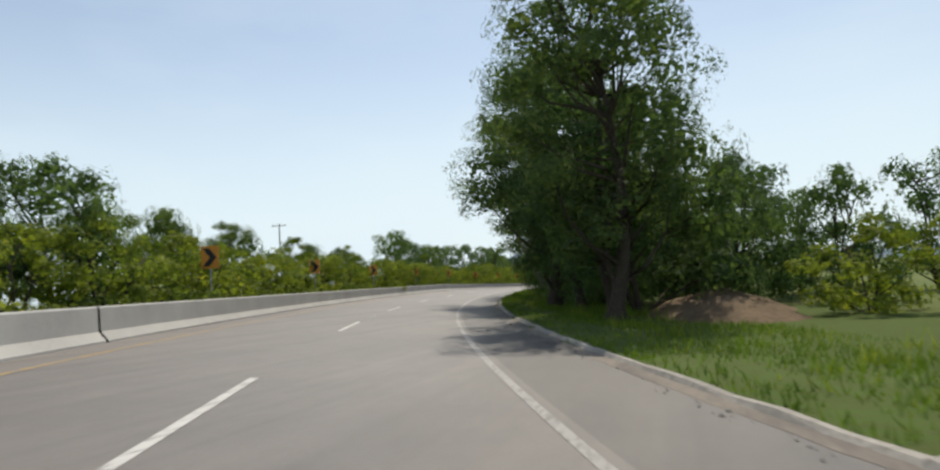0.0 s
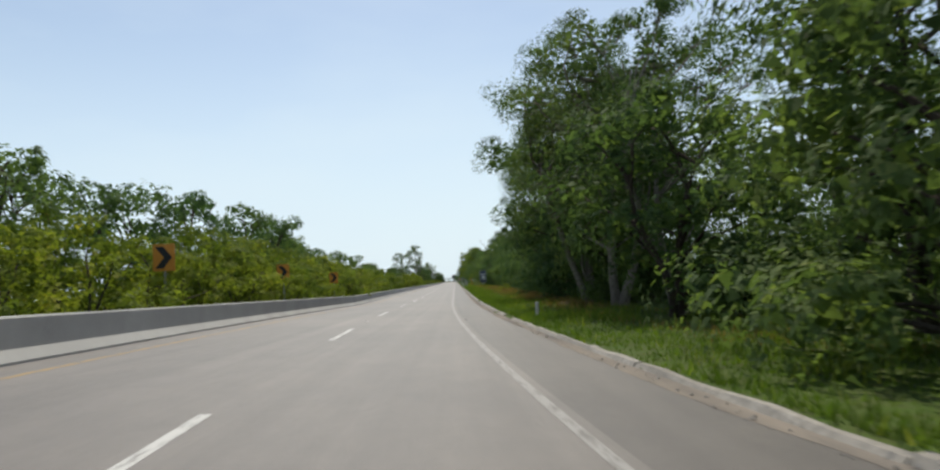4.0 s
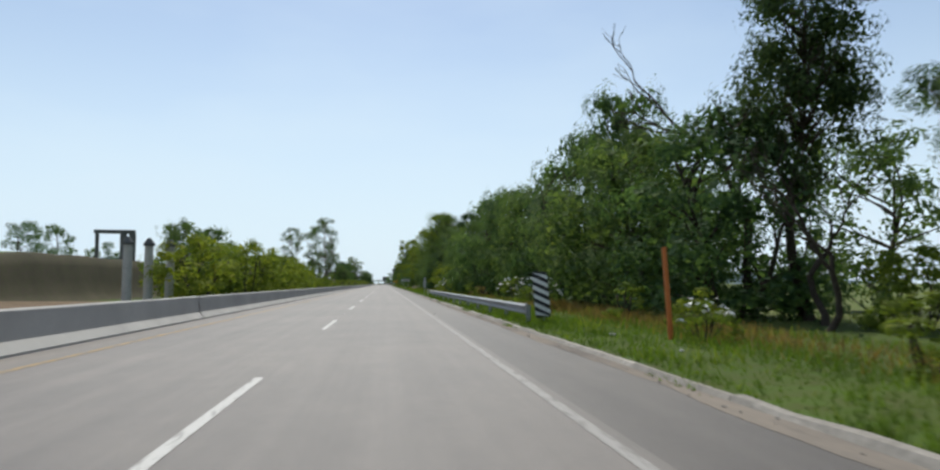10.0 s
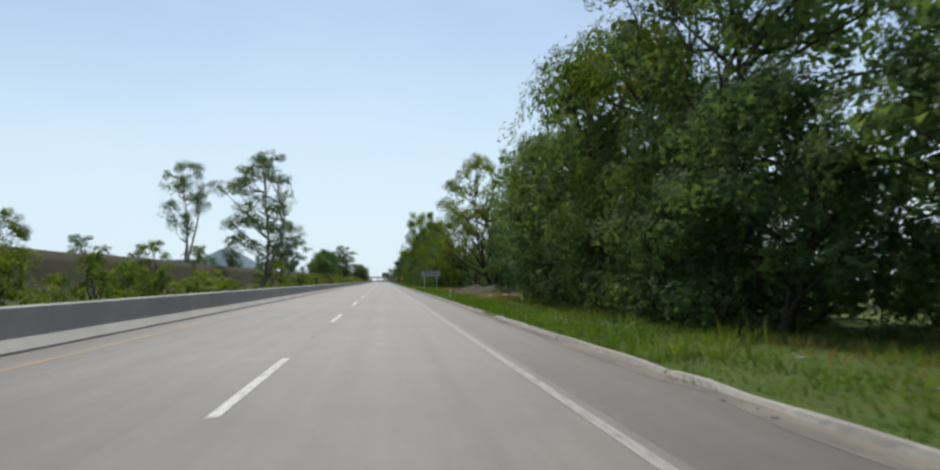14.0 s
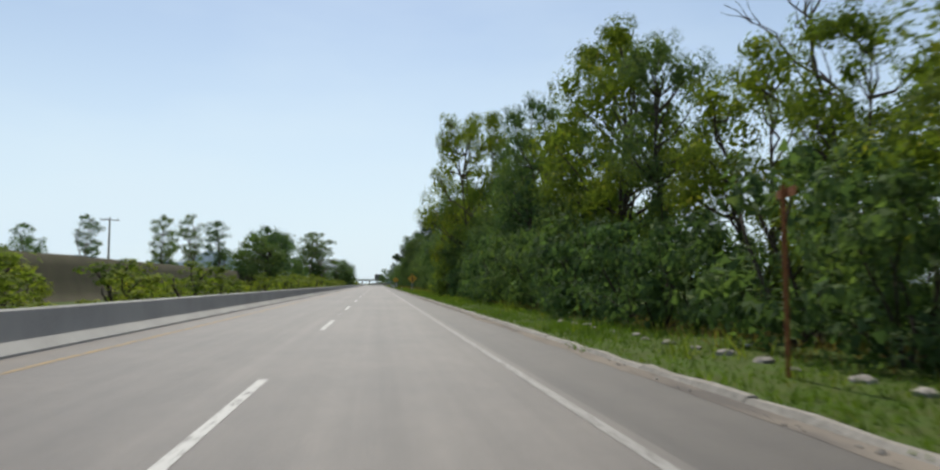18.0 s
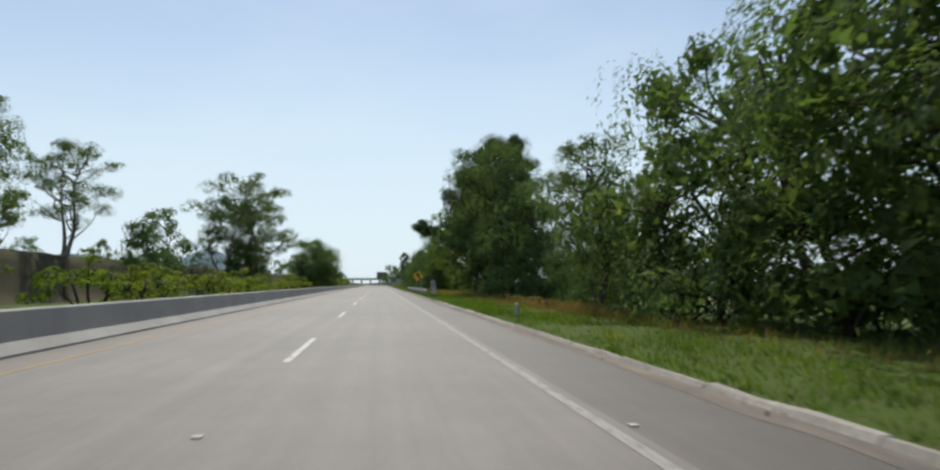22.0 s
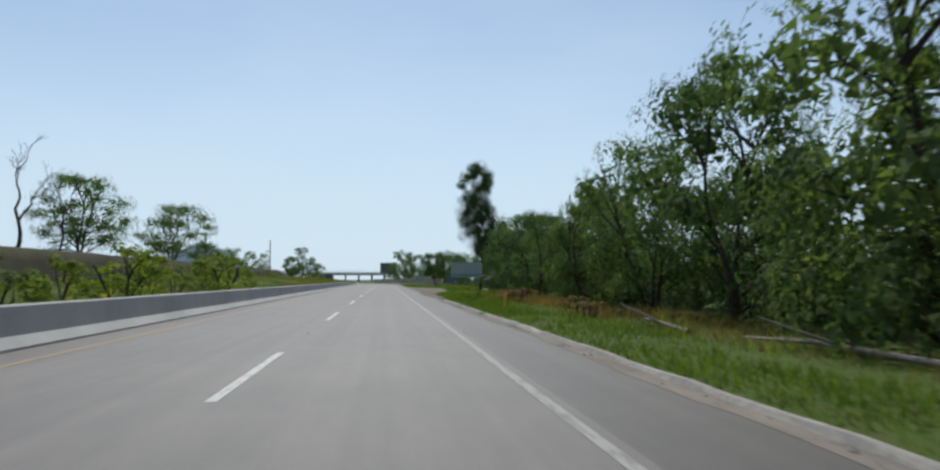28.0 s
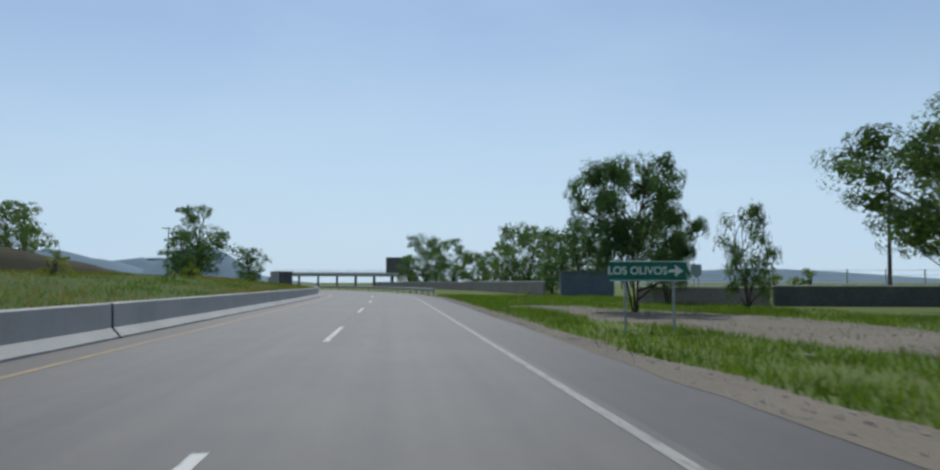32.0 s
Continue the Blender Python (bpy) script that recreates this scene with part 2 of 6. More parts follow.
# ---------------------------------------------------------------- the road's line
S_STEP = 0.5
S_ALL = np.arange(-80, 1300.5, S_STEP)
TURN = np.interp(S_ALL, [-200, 70, 170, 900, 925, 1060, 1090, 1400], [-0.21, -0.21, 0, 0, END_TURN, END_TURN, 0, 0])
PSI = np.cumsum(TURN) * S_STEP
PSI -= np.interp(170, S_ALL, PSI)
LINE_X = np.cumsum(-np.sin(np.radians(PSI))) * S_STEP
LINE_Y = np.cumsum(np.cos(np.radians(PSI))) * S_STEP
LINE_X -= np.interp(170, S_ALL, LINE_X)
LINE_Y -= np.interp(170, S_ALL, LINE_Y) - 170


def heading(s):
    return float(np.interp(s, S_ALL, PSI))


def lift(s, u):
    """The road leans to the right in the first bend: its height, s metres along and u metres right of the lane's middle."""
    return (8 - min(max(u, -8.0), 8.0)) * math.tan(radians(float(np.interp(s, [100, 165], [3.5, 0]))))


def at(s, u, z=0.0):
    a = radians(heading(s))
    return Vector((float(np.interp(s, S_ALL, LINE_X)) + u * math.cos(a), float(np.interp(s, S_ALL, LINE_Y)) + u * math.sin(a), z + lift(s, u)))


def stand(s, u, z=0.0, turn=0.0, scale=(1, 1, 1)):
    """The pose of a thing beside the road, whose own y runs along it."""
    return Matrix.Translation(at(s, u, z)) @ pose(0, 0, 0, 0, 0, heading(s) + turn) @ Matrix.Diagonal((*scale, 1))


# ---------------------------------------------------------------- mesh helpers
def mesh_of(name, verts, faces, mat, smooth=False):
    me = bpy.data.meshes.new(name)
    me.from_pydata([tuple(v) for v in verts], [], [tuple(f) for f in faces])
    me.materials.append(mat)
    if smooth:
        me.shade_smooth()
    return me


def soup(name, verts, size, mat):
    """A mesh of many separate faces of size corners each, from an array of corners."""
    verts = np.asarray(verts, dtype=np.float32).reshape(-1, 3)
    n = len(verts) // size
    me = bpy.data.meshes.new(name)
    me.vertices.add(len(verts))
    me.vertices.foreach_set("co", verts.ravel())
    me.loops.add(len(verts))
    me.loops.foreach_set("vertex_index", np.arange(len(verts), dtype=np.int32))
    me.polygons.add(n)
    me.polygons.foreach_set("loop_start", np.arange(0, len(verts), size, dtype=np.int32))
    me.materials.append(mat)
    me.update()
    me.validate()
    return me


def bm_mesh(name, bm, mat, smooth=False):
    me = bpy.data.meshes.new(name)
    bm.to_mesh(me)
    bm.free()
    me.materials.append(mat)
    if smooth:
        me.shade_smooth()
    return me


def part(name, data, mat, parent, label="", m=None):
    """Links a bmesh or a mesh as one mesh object under a thing or a part."""
    me = bm_mesh(name, data, mat) if isinstance(data, bmesh.types.BMesh) else data
    ob = new(name, me)
    ob.parent = parent
    if m is not None:
        ob.matrix_basis = m
    if label:
        tagged(ob, label)
    return ob


def thing(name, m, label, category, group="", kind=""):
    ob = new(name)
    ob.matrix_basis = m
    return tagged(ob, label, category, group, kind)


def box(sx, sy, sz, c=(0, 0, 0), bevel=0.0, turn=(0, 0, 0), bm=None):
    bm = bm or bmesh.new()
    r = bmesh.ops.create_cube(bm, size=1, matrix=pose(*c, *turn) @ Matrix.Diagonal((sx, sy, sz, 1)))
    if bevel:
        edges = {e for v in r["verts"] for e in v.link_edges}
        bmesh.ops.bevel(bm, geom=list(edges), offset=bevel, segments=2, affect="EDGES", profile=0.5)
    return bm


def rod(p, q, r1, r2=None, sides=10, bm=None):
    bm = bm or bmesh.new()
    p, q = Vector(p), Vector(q)
    way = q - p
    m = Matrix.Translation((p + q) / 2) @ way.to_track_quat("Z", "Y").to_matrix().to_4x4()
    bmesh.ops.create_cone(bm, cap_ends=True, segments=sides, radius1=r1, radius2=r2 if r2 is not None else r1, depth=way.length, matrix=m)
    return bm


def outline(points, depth, bm=None, z0=0.0):
    """A flat shape in x and z, given thickness along y (towards -y)."""
    bm = bm or bmesh.new()
    front = [bm.verts.new((x, z0 - depth, z)) for x, z in points]
    back = [bm.verts.new((x, z0, z)) for x, z in points]
    bm.faces.new(front)
    bm.faces.new(back[::-1])
    n = len(points)
    for i in range(n):
        bm.faces.new((front[i], back[i], back[(i + 1) % n], front[(i + 1) % n]))
    bmesh.ops.recalc_face_normals(bm, faces=bm.faces)
    return bm


def sweep(name, profile, s0, s1, ds, mat, wobble=0.0, closed=False, seed=1):
    """A strip along the road: profile points are (u, z)."""
    rng = np.random.RandomState(seed)
    n = max(2, int(round((s1 - s0) / ds)) + 1)
    verts, faces, k = [], [], len(profile)
    for s in np.linspace(s0, s1, n):
        for u, z in profile:
            verts.append(at(s, beside(s, u), z + (rng.uniform(-wobble, wobble) if wobble else 0)))
    for i in range(n - 1):
        for j in range(k if closed else k - 1):
            a, b = i * k + j, i * k + (j + 1) % k
            faces.append((a, b, b + k, a + k))
    return mesh_of(name, verts, faces, mat)


# ---------------------------------------------------------------- ground, road, verge
def build_ground():
    xs = np.unique(np.concatenate([np.linspace(-4500, -300, 8), np.linspace(-300, 300, 13), np.linspace(300, 4500, 8)]))
    ys = np.unique(np.concatenate([np.linspace(-1500, -100, 5), np.linspace(-100, 1400, 31), np.linspace(1400, 5000, 6)]))
    verts = [(x, y, -0.06) for y in ys for x in xs]
    k = len(xs)
    faces = [(j * k + i, j * k + i + 1, (j + 1) * k + i + 1, (j + 1) * k + i) for j in range(len(ys) - 1) for i in range(k - 1)]
    tagged(new("ground", mesh_of("ground", verts, faces, M_GROUND)), "flat green and dry grass fields reaching the horizon", "ground", kind="structure")


KERB_END = 789.0


def kerb_at(s):
    """How far right of the lane's middle the kerb's foot runs: the shoulder is wider in the first bend."""
    return float(np.interp(s, [75, 125], [3.98, 3.64]))


def beside(s, u):
    """An offset counted on the straight, moved out with the kerb where the shoulder is wider."""
    return u + (kerb_at(s) - 3.64) * float(np.interp(u, [1.9, 3.2, 6.0, 9.0], [0, 1, 1, 0]))


build_ground()
road = tagged(new("road", sweep("road", [(-6.75, -0.1), (-6.75, 0.0), (1.95, 0.0), (1.95, -0.1)], -60, 1150, 2.0, M_ASPHALT)),
              "grey two-lane highway carriageway of worn asphalt", "road", kind="structure")
part("shoulder", sweep("shoulder", [(1.95, -0.1), (1.95, 0.0), (3.66, 0.0), (3.66, -0.1)], -60, 1150, 2.0, M_SHOULDER), None, road, "darker asphalt hard shoulder")
part("edge_line", sweep("edge_line", [(1.70, 0.004), (1.83, 0.004)], -60, 1150, 2.0, M_WHITE_LINE), None, road, "worn white edge line")
part("yellow_line", sweep("yellow_line", [(-5.62, 0.004), (-5.48, 0.004)], -60, 1150, 2.0, M_YELLOW_LINE), None, road, "faded yellow edge line")
dust, d_nodes, d_links, d_bsdf = material("dusty_shoulder", 0.95, 0, 0.1)
d_noise = noise_tex(d_nodes, d_links, 0.9, 6, (1.2, 0.25, 1), 0.7)
d_ramp = ramp(d_nodes, [(0.36, (0.12, 0.108, 0.10)), (0.52, (0.19, 0.165, 0.14)), (0.75, (0.26, 0.22, 0.18))])
d_links.new(d_noise.outputs["Fac"], d_ramp.inputs[0])
d_links.new(d_ramp.outputs[0], d_bsdf.inputs["Base Color"])


def ragged_strip(u0, u1, wave, mat, s0, s1):
    """A thin drift with an uneven inner edge between two offsets."""
    rows = []
    for s in np.arange(s0, s1, 0.6):
        a = u0 + wave * (0.7 * noise.noise((s * 0.21, u0, 0)) + 0.5 * noise.noise((s * 0.9, u0, 3)))
        rows.append([at(s, beside(s, a), 0.0035), at(s, beside(s, (a + u1) / 2), 0.006), at(s, beside(s, u1), 0.014)])
    faces = [(j * 3 + i, j * 3 + i + 1, j * 3 + i + 4, j * 3 + i + 3) for j in range(len(rows) - 1) for i in range(2)]
    return mesh_of("dust_strip", [v for row in rows for v in row], faces, mat, True)


part("dust_strip", ragged_strip(3.36, 3.67, 0.22, dust, -60, 800), None, road, "pale brown dust drifted against the kerb")
dash_mesh = mesh_of("lane_dash", [(-0.065, 0, 0), (0.065, 0, 0), (0.065, 5, 0), (-0.065, 5, 0), ], [(0, 1, 2, 3)], M_DASH)
for i in range(-2, 70):
    s = 15.0 * i + 0.6
    p, q = at(s, -1.75, 0.005), at(s + 5, -1.75, 0.005)
    way = q - p
    turn = way.to_track_quat("Y", "Z").to_matrix().to_4x4()
    part("lane_dash", dash_mesh, None, road, m=Matrix.Translation(p) @ turn @ pose(0, 0, 0, 0, math.degrees(math.atan2(p.z - at(s, -0.75, 0.005).z, 1.0))))
stud_bm = box(0.085, 0.085, 0.016, (0, 0, 0.008), 0.006)
stud_mesh = bm_mesh("road_stud", stud_bm, plain("stud_plastic", (0.42, 0.41, 0.38), 0.5))
for i in range(0, 32):
    s = 7.5 + 30.0 * i
    for u in (-1.75, 2.02):
        tagged(part("road_stud", stud_mesh, None, None, "small white reflective road stud on the asphalt", stand(s + 2.5, u, 0.002)), category="road stud", group="road studs")


def build_kerb():
    kerb = tagged(new("kerb"), "low worn concrete kerb along the shoulder", "kerb", kind="structure")
    rng = random.Random(3)
    meshes = []
    for v in range(6):
        bm = bmesh.new()
        rows = []
        for i, y in enumerate((0.0, 1.0, 2.0, 2.97)):
            w, h = 0.15 + rng.uniform(-0.03, 0.04), 0.075 + rng.uniform(-0.02, 0.02)
            pr = [(-0.05, -0.08), (-0.03, 0.01), (0.03, h), (w - 0.03, h + rng.uniform(-0.01, 0.01)), (w, h * 0.7), (w + 0.02, -0.08)]
            rows.append([bm.verts.new((x, y, z)) for x, z in pr])
        for a, b in zip(rows, rows[1:]):
            for j in range(5):
                bm.faces.new((a[j], b[j], b[j + 1], a[j + 1]))
        bm.faces.new(rows[0])
        bm.faces.new(rows[-1][::-1])
        bmesh.ops.recalc_face_normals(bm, faces=bm.faces)
        meshes.append(bm_mesh("kerb_stone", bm, M_KERB))
    s = -24.0
    while s < KERB_END - 3:
        if not (281 < s < 283.5 or 305.5 < s < 306.5 or 314.5 < s < 315.5 or rng.random() < 0.015):
            part("kerb_stone", meshes[rng.randrange(6)], None, kerb, m=stand(s, kerb_at(s) + 0.02 + rng.uniform(-0.02, 0.02), -0.01))
        s += 3.0


JERSEY = [(0.30, -0.05), (0.30, 0.05), (0.13, 0.25), (0.112, 0.79), (0.085, 0.82), (-0.085, 0.82), (-0.112, 0.79), (-0.13, 0.25), (-0.30, 0.05), (-0.30, -0.05)]


def build_barrier():
    """Long cast lengths with an open joint between them, here and there chipped at the foot."""
    barrier = tagged(new("concrete_barrier"), "long grey cast concrete median barrier with a sloped pale foot", "barrier", kind="structure")
    joints = [-40.0, 27.0, 111.0, 195.2, 277.0, 356.0, 450.1, 534.0, 620.0, 704.0, 788.0, 872.0, 956.0, 1040.0, 1080.0]
    for s0, s1 in zip(joints, joints[1:]):
        part("barrier_segment", sweep("barrier_segment", [(u - 6.82, z) for u, z in JERSEY], s0 + 0.06, s1 - 0.06, 1.5, M_CONCRETE, 0.004, True, int(s1)), None, barrier)


build_kerb()
build_barrier()


def verge_height(s, u):
    """Right of the kerb the ground lies a little high, and dips behind."""
    base = np.interp(u, [3.60, 3.74, 3.86, 4.8, 7.5, 10, 16], [-0.03, 0.02, 0.07, 0.12, 0.10, 0.02, -0.03])
    return float(base + 0.05 * min(1.0, max(0.0, u - 3.6) * 3) * noise.noise((s * 0.21, u * 0.4, 2.0)))


def strip_ground(name, us, s0, s1, ds, mat, height, label, category):
    rows = []
    for s in np.arange(s0, s1 + 0.1, ds):
        rows.append([at(s, beside(s, u), height(s, u)) for u in us])
    k = len(us)
    faces = [(j * k + i, j * k + i + 1, (j + 1) * k + i + 1, (j + 1) * k + i) for j in range(len(rows) - 1) for i in range(k - 1)]
    return tagged(new(name, mesh_of(name, [v for r in rows for v in r], faces, mat, True)), label, category, kind="structure")


strip_ground("verge", [3.60, 3.74, 3.88, 4.3, 5.2, 6.0, 7.0, 8.2, 9.5, 11, 13, 16], -30, KERB_END, 2.0, M_VERGE, verge_height, "grassy roadside verge with patches of dry soil", "verge")


def bank_height(s, u):
    """Left of the barrier: a low median, rising into a grassy bank near the end."""
    rise = float(np.interp(s, [760, 830], [0.0, 1.0]))
    low = np.interp(u, [-30, -13, -8, -7], [-0.03, 0.05, 0.2, 0.2])
    high = np.interp(u, [-40, -24, -17, -10, -7.2], [0.6, 1.9, 1.75, 1.0, 0.62])
    return float(low * (1 - rise) + high * rise + 0.08 * noise.noise((s * 0.15, u * 0.2, 5.0)))


strip_ground("median_bank", [-40, -30, -24, -20, -17, -14, -12, -10, -8.5, -7.2], -30, 1010, 4.0, M_VERGE, bank_height, "grassy median bank behind the barrier", "bank")


# ---------------------------------------------------------------- trees
def tube(points, radii, sides=6):
    """Corners and faces of a tapered limb along points."""
    verts, faces = [], []
    for i, p in enumerate(points):
        way = (points[min(i + 1, len(points) - 1)] - points[max(i - 1, 0)]).normalized()
        a = way.orthogonal().normalized()
        b = way.cross(a)
        for j in range(sides):
            t = 2 * math.pi * j / sides
            verts.append(p + (a * math.cos(t) + b * math.sin(t)) * radii[i])
    for i in range(len(points) - 1):
        for j in range(sides):
            c, d = i * sides + j, i * sides + (j + 1) % sides
            faces.append((c, d, d + sides, c + sides))
    faces.append(tuple(range(len(verts) - sides, len(verts))))
    return verts, faces


def limb(rng, p, q, sag, r1, r2, n=5, wiggle=0.06):
    """A bent line from p to q with falling radius."""
    span = (q - p).length
    bow = Vector((rng.uniform(-1, 1), rng.uniform(-1, 1), rng.uniform(-0.4, 0.4))) * 1.3
    kink = Vector((rng.uniform(-1, 1), rng.uniform(-1, 1), rng.uniform(-0.4, 0.4))) * 0.7
    pts = []
    for i in range(n + 1):
        t = i / n
        w = (bow * math.sin(math.pi * t) + kink * math.sin(2 * math.pi * t)) * span * wiggle
        pts.append(p.lerp(q, t) + w + Vector((0, 0, sag * span * math.sin(math.pi * t))))
    return pts, [r1 + (r2 - r1) * (i / n) ** 0.8 for i in range(n + 1)]


# h height, rad widest radius, low where the crown begins (part of h), boughs and their radius, sub clumps a bough, leaves a clump, leaf length,
# droop: how far the sprays hang, core: large inner leaf masses a bough, tight: how close boughs may stand, trunks
SHAPES = {
    "tall": dict(h=14, rad=3.9, low=0.18, boughs=32, br=(1.1, 1.8), sub=7, leaves=64, leaf=0.130, droop=0.15, core=62, tight=0.43, trunks=1, mat="euc"),
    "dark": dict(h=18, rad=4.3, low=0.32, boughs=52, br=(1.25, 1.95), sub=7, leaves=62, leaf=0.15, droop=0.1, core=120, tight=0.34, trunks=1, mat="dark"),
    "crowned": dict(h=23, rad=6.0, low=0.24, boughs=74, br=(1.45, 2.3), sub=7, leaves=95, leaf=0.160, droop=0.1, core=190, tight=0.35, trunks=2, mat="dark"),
    "sparse": dict(h=14, rad=3.9, low=0.28, boughs=32, br=(0.95, 1.5), sub=7, leaves=75, leaf=0.116, droop=0.25, core=26, tight=0.50, trunks=2, mat="euc", pale=True),
    "pepper": dict(h=8, rad=3.6, low=0.02, boughs=30, br=(1.0, 1.6), sub=7, leaves=64, leaf=0.134, slim=(0.30, 0.52), droop=0.9, core=64, tight=0.40, trunks=2, mat="pepper"),
    "open": dict(h=8.5, rad=4.0, low=0.16, boughs=31, br=(1.0, 1.55), sub=7, leaves=75, leaf=0.126, slim=(0.30, 0.52), droop=0.9, core=52, tight=0.42, trunks=3, mat="pepper"),
    "young": dict(h=11, rad=3.5, low=0.08, boughs=32, br=(0.95, 1.45), sub=7, leaves=59, leaf=0.130, droop=0.2, core=52, tight=0.42, trunks=2, mat="young"),
    "fan": dict(h=13, rad=5.2, low=0.24, boughs=56, br=(0.85, 1.35), sub=6, leaves=71, leaf=0.118, droop=0.1, core=24, tight=0.50, trunks=5, mat="young"),
    "broad": dict(h=10, rad=5.0, low=0.20, boughs=46, br=(0.9, 1.45), sub=7, leaves=68, leaf=0.123, droop=0.2, core=32, tight=0.45, trunks=3, mat="young"),
    "mesquite": dict(h=7, rad=4.4, low=0.32, boughs=50, br=(0.75, 1.2), sub=7, leaves=82, leaf=0.112, droop=0.3, core=34, tight=0.40, trunks=3, mat="pepper"),
    "thicket": dict(h=4, rad=2.4, low=0.0, boughs=18, br=(0.65, 1.0), sub=5, leaves=26, leaf=0.16, droop=0.3, core=22, tight=0.42, trunks=3, mat="shrub"),
    "brush": dict(h=4, rad=2.6, low=0.0, boughs=17, br=(0.7, 1.1), sub=5, leaves=30, leaf=0.15, droop=0.6, slim=(0.3, 0.52), core=34, tight=0.42, trunks=3, mat="pepper"),
    "bush": dict(h=1.8, rad=1.1, low=0.0, boughs=8, br=(0.34, 0.52), sub=4, leaves=26, leaf=0.11, droop=0.1, core=10, tight=0.45, trunks=3, mat="shrub"),
    "dry": dict(h=1.0, rad=0.8, low=0.0, boughs=6, br=(0.24, 0.36), sub=3, leaves=50, leaf=0.14, slim=(0.10, 0.2), droop=0.1, core=0, tight=0.5, trunks=3, mat="dry"),
    "far": dict(h=9, rad=3.6, low=0.02, boughs=22, br=(1.05, 1.7), sub=5, leaves=24, leaf=0.30, droop=0.4, core=34, tight=0.42, trunks=2, mat="pepper"),
}
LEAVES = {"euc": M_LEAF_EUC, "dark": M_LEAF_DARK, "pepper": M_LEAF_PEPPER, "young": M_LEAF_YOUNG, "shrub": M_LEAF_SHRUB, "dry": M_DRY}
TREE_DATA = {}


def ground_at(s, u):
    """The height of what lies underfoot beside the road."""
    if 3.74 < u < 16 and s < KERB_END:
        return verge_height(s, u)
    if -62 < u < -20.4 and 252 < s < 960:
        return max(far_height(s, u), bank_height(s, u) if u > -40 else -0.06)
    if -40 < u < -7.2 and s < 1008:
        return bank_height(s, u)
    return -0.06


def unit(a):
    return a / (np.linalg.norm(a, axis=1)[:, None] + 1e-9)


def leaf_corners(rng, pos, up, long, length, width):
    """Corners of one pointed leaf at each place."""
    long = unit(long - up * (np.sum(long * up, 1) / (np.sum(up * up, 1) + 1e-9))[:, None])
    side = unit(np.cross(long, up))
    ll, ww = length[:, None], width[:, None]
    return np.stack([pos - long * ll * 0.35 + side * ww * 0.5, pos + long * ll * 0.65, pos - long * ll * 0.35 - side * ww * 0.5], axis=1).reshape(-1, 3)


def leaf_cloud(rng, clumps, boughs, g, count, leaf):
    """Leaves on the shell of every clump, in hanging sprays where the tree droops, and larger leaf masses inside the boughs."""
    c = np.repeat(np.array([p for p, _, _ in clumps]), count, axis=0)
    r = np.repeat(np.array([q for _, q, _ in clumps]), count)
    out_way = np.repeat(np.array([w for _, _, w in clumps]), count, axis=0)
    n = len(c)
    d = unit(rng.normal(size=(n, 3)) + out_way * 0.9)
    droop = g["droop"]
    if droop > 0.5:
        strand = np.arange(n) // 8
        roots = unit(rng.normal(size=(strand[-1] + 1, 3)) + out_way[::8] * 0.9 + np.array([0, 0, 0.3]))
        fall = rng.uniform(0.25, 1.0, strand[-1] + 1)
        d = unit(roots[strand] + rng.normal(size=(n, 3)) * 0.10)
        pos = c + d * (r * rng.uniform(0.82, 1.05, n))[:, None]
        t = rng.uniform(0, 1, n)
        pos[:, 2] -= droop * fall[strand] * t * np.minimum(r * 1.7, 1.0)
        pos[:, :2] += d[:, :2] * (0.12 * t * (1 - t))[:, None]
        long = rng.normal(size=(n, 3)) * 0.45 + np.array([0, 0, -1.0])
    else:
        pos = c + d * (r * rng.uniform(0.25, 1.0, n) ** 0.45)[:, None] * np.array([1, 1, 0.82])
        pos[:, 2] -= droop * r * rng.uniform(0, 1, n) ** 2
        long = rng.normal(size=(n, 3)) - np.array([0, 0, droop * 1.4])
    up = d + out_way * 0.5 + rng.normal(size=(n, 3)) * 0.28 + np.array([0, 0, 0.3])
    ll = leaf * rng.uniform(0.6, 1.3, n)
    out = [leaf_corners(rng, pos, up, long, ll, ll * rng.uniform(*g.get("slim", (0.42, 0.72)), n))]
    if g["core"]:
        inner = int(g["core"] * 1.6)
        c = np.repeat(np.array([p for p, _ in boughs]), inner, axis=0)
        r = np.repeat(np.array([q for _, q in boughs]), inner)
        n = len(c)
        d = unit(rng.normal(size=(n, 3)))
        size = np.minimum(r * 0.33, 0.26) * rng.uniform(0.7, 1.25, n)
        out.append(leaf_corners(rng, c + d * (r * rng.uniform(0.2, 0.72, n))[:, None] * np.array([1, 1, 0.8]), d + rng.normal(size=(n, 3)) * 0.3, rng.normal(size=(n, 3)), size, size * 0.8))
    return np.concatenate(out)


def crown_width(shape, t):
    """The crown's width from its lower end (t = 0) to its top (t = 1)."""
    if shape == "mesquite":
        return 1 - 0.75 * abs(t - 0.45)
    if shape == "crowned":
        return (0.34 + 0.66 * math.sin(math.pi * 0.5 * min(1, t * 1.5))) * (1 - max(0, t - 0.8) * 2.2)
    if shape in ("fan", "open", "broad"):
        return math.sin(math.pi * min(1, 0.22 + 0.7 * t)) ** 0.6
    if shape in ("thicket", "brush", "bush", "pepper", "dry"):
        return (1 - t ** 2.2) ** 0.5 * (0.8 + 0.2 * math.sin(3 * t))
    return math.sin(math.pi * (0.08 + 0.86 * t)) ** 0.75


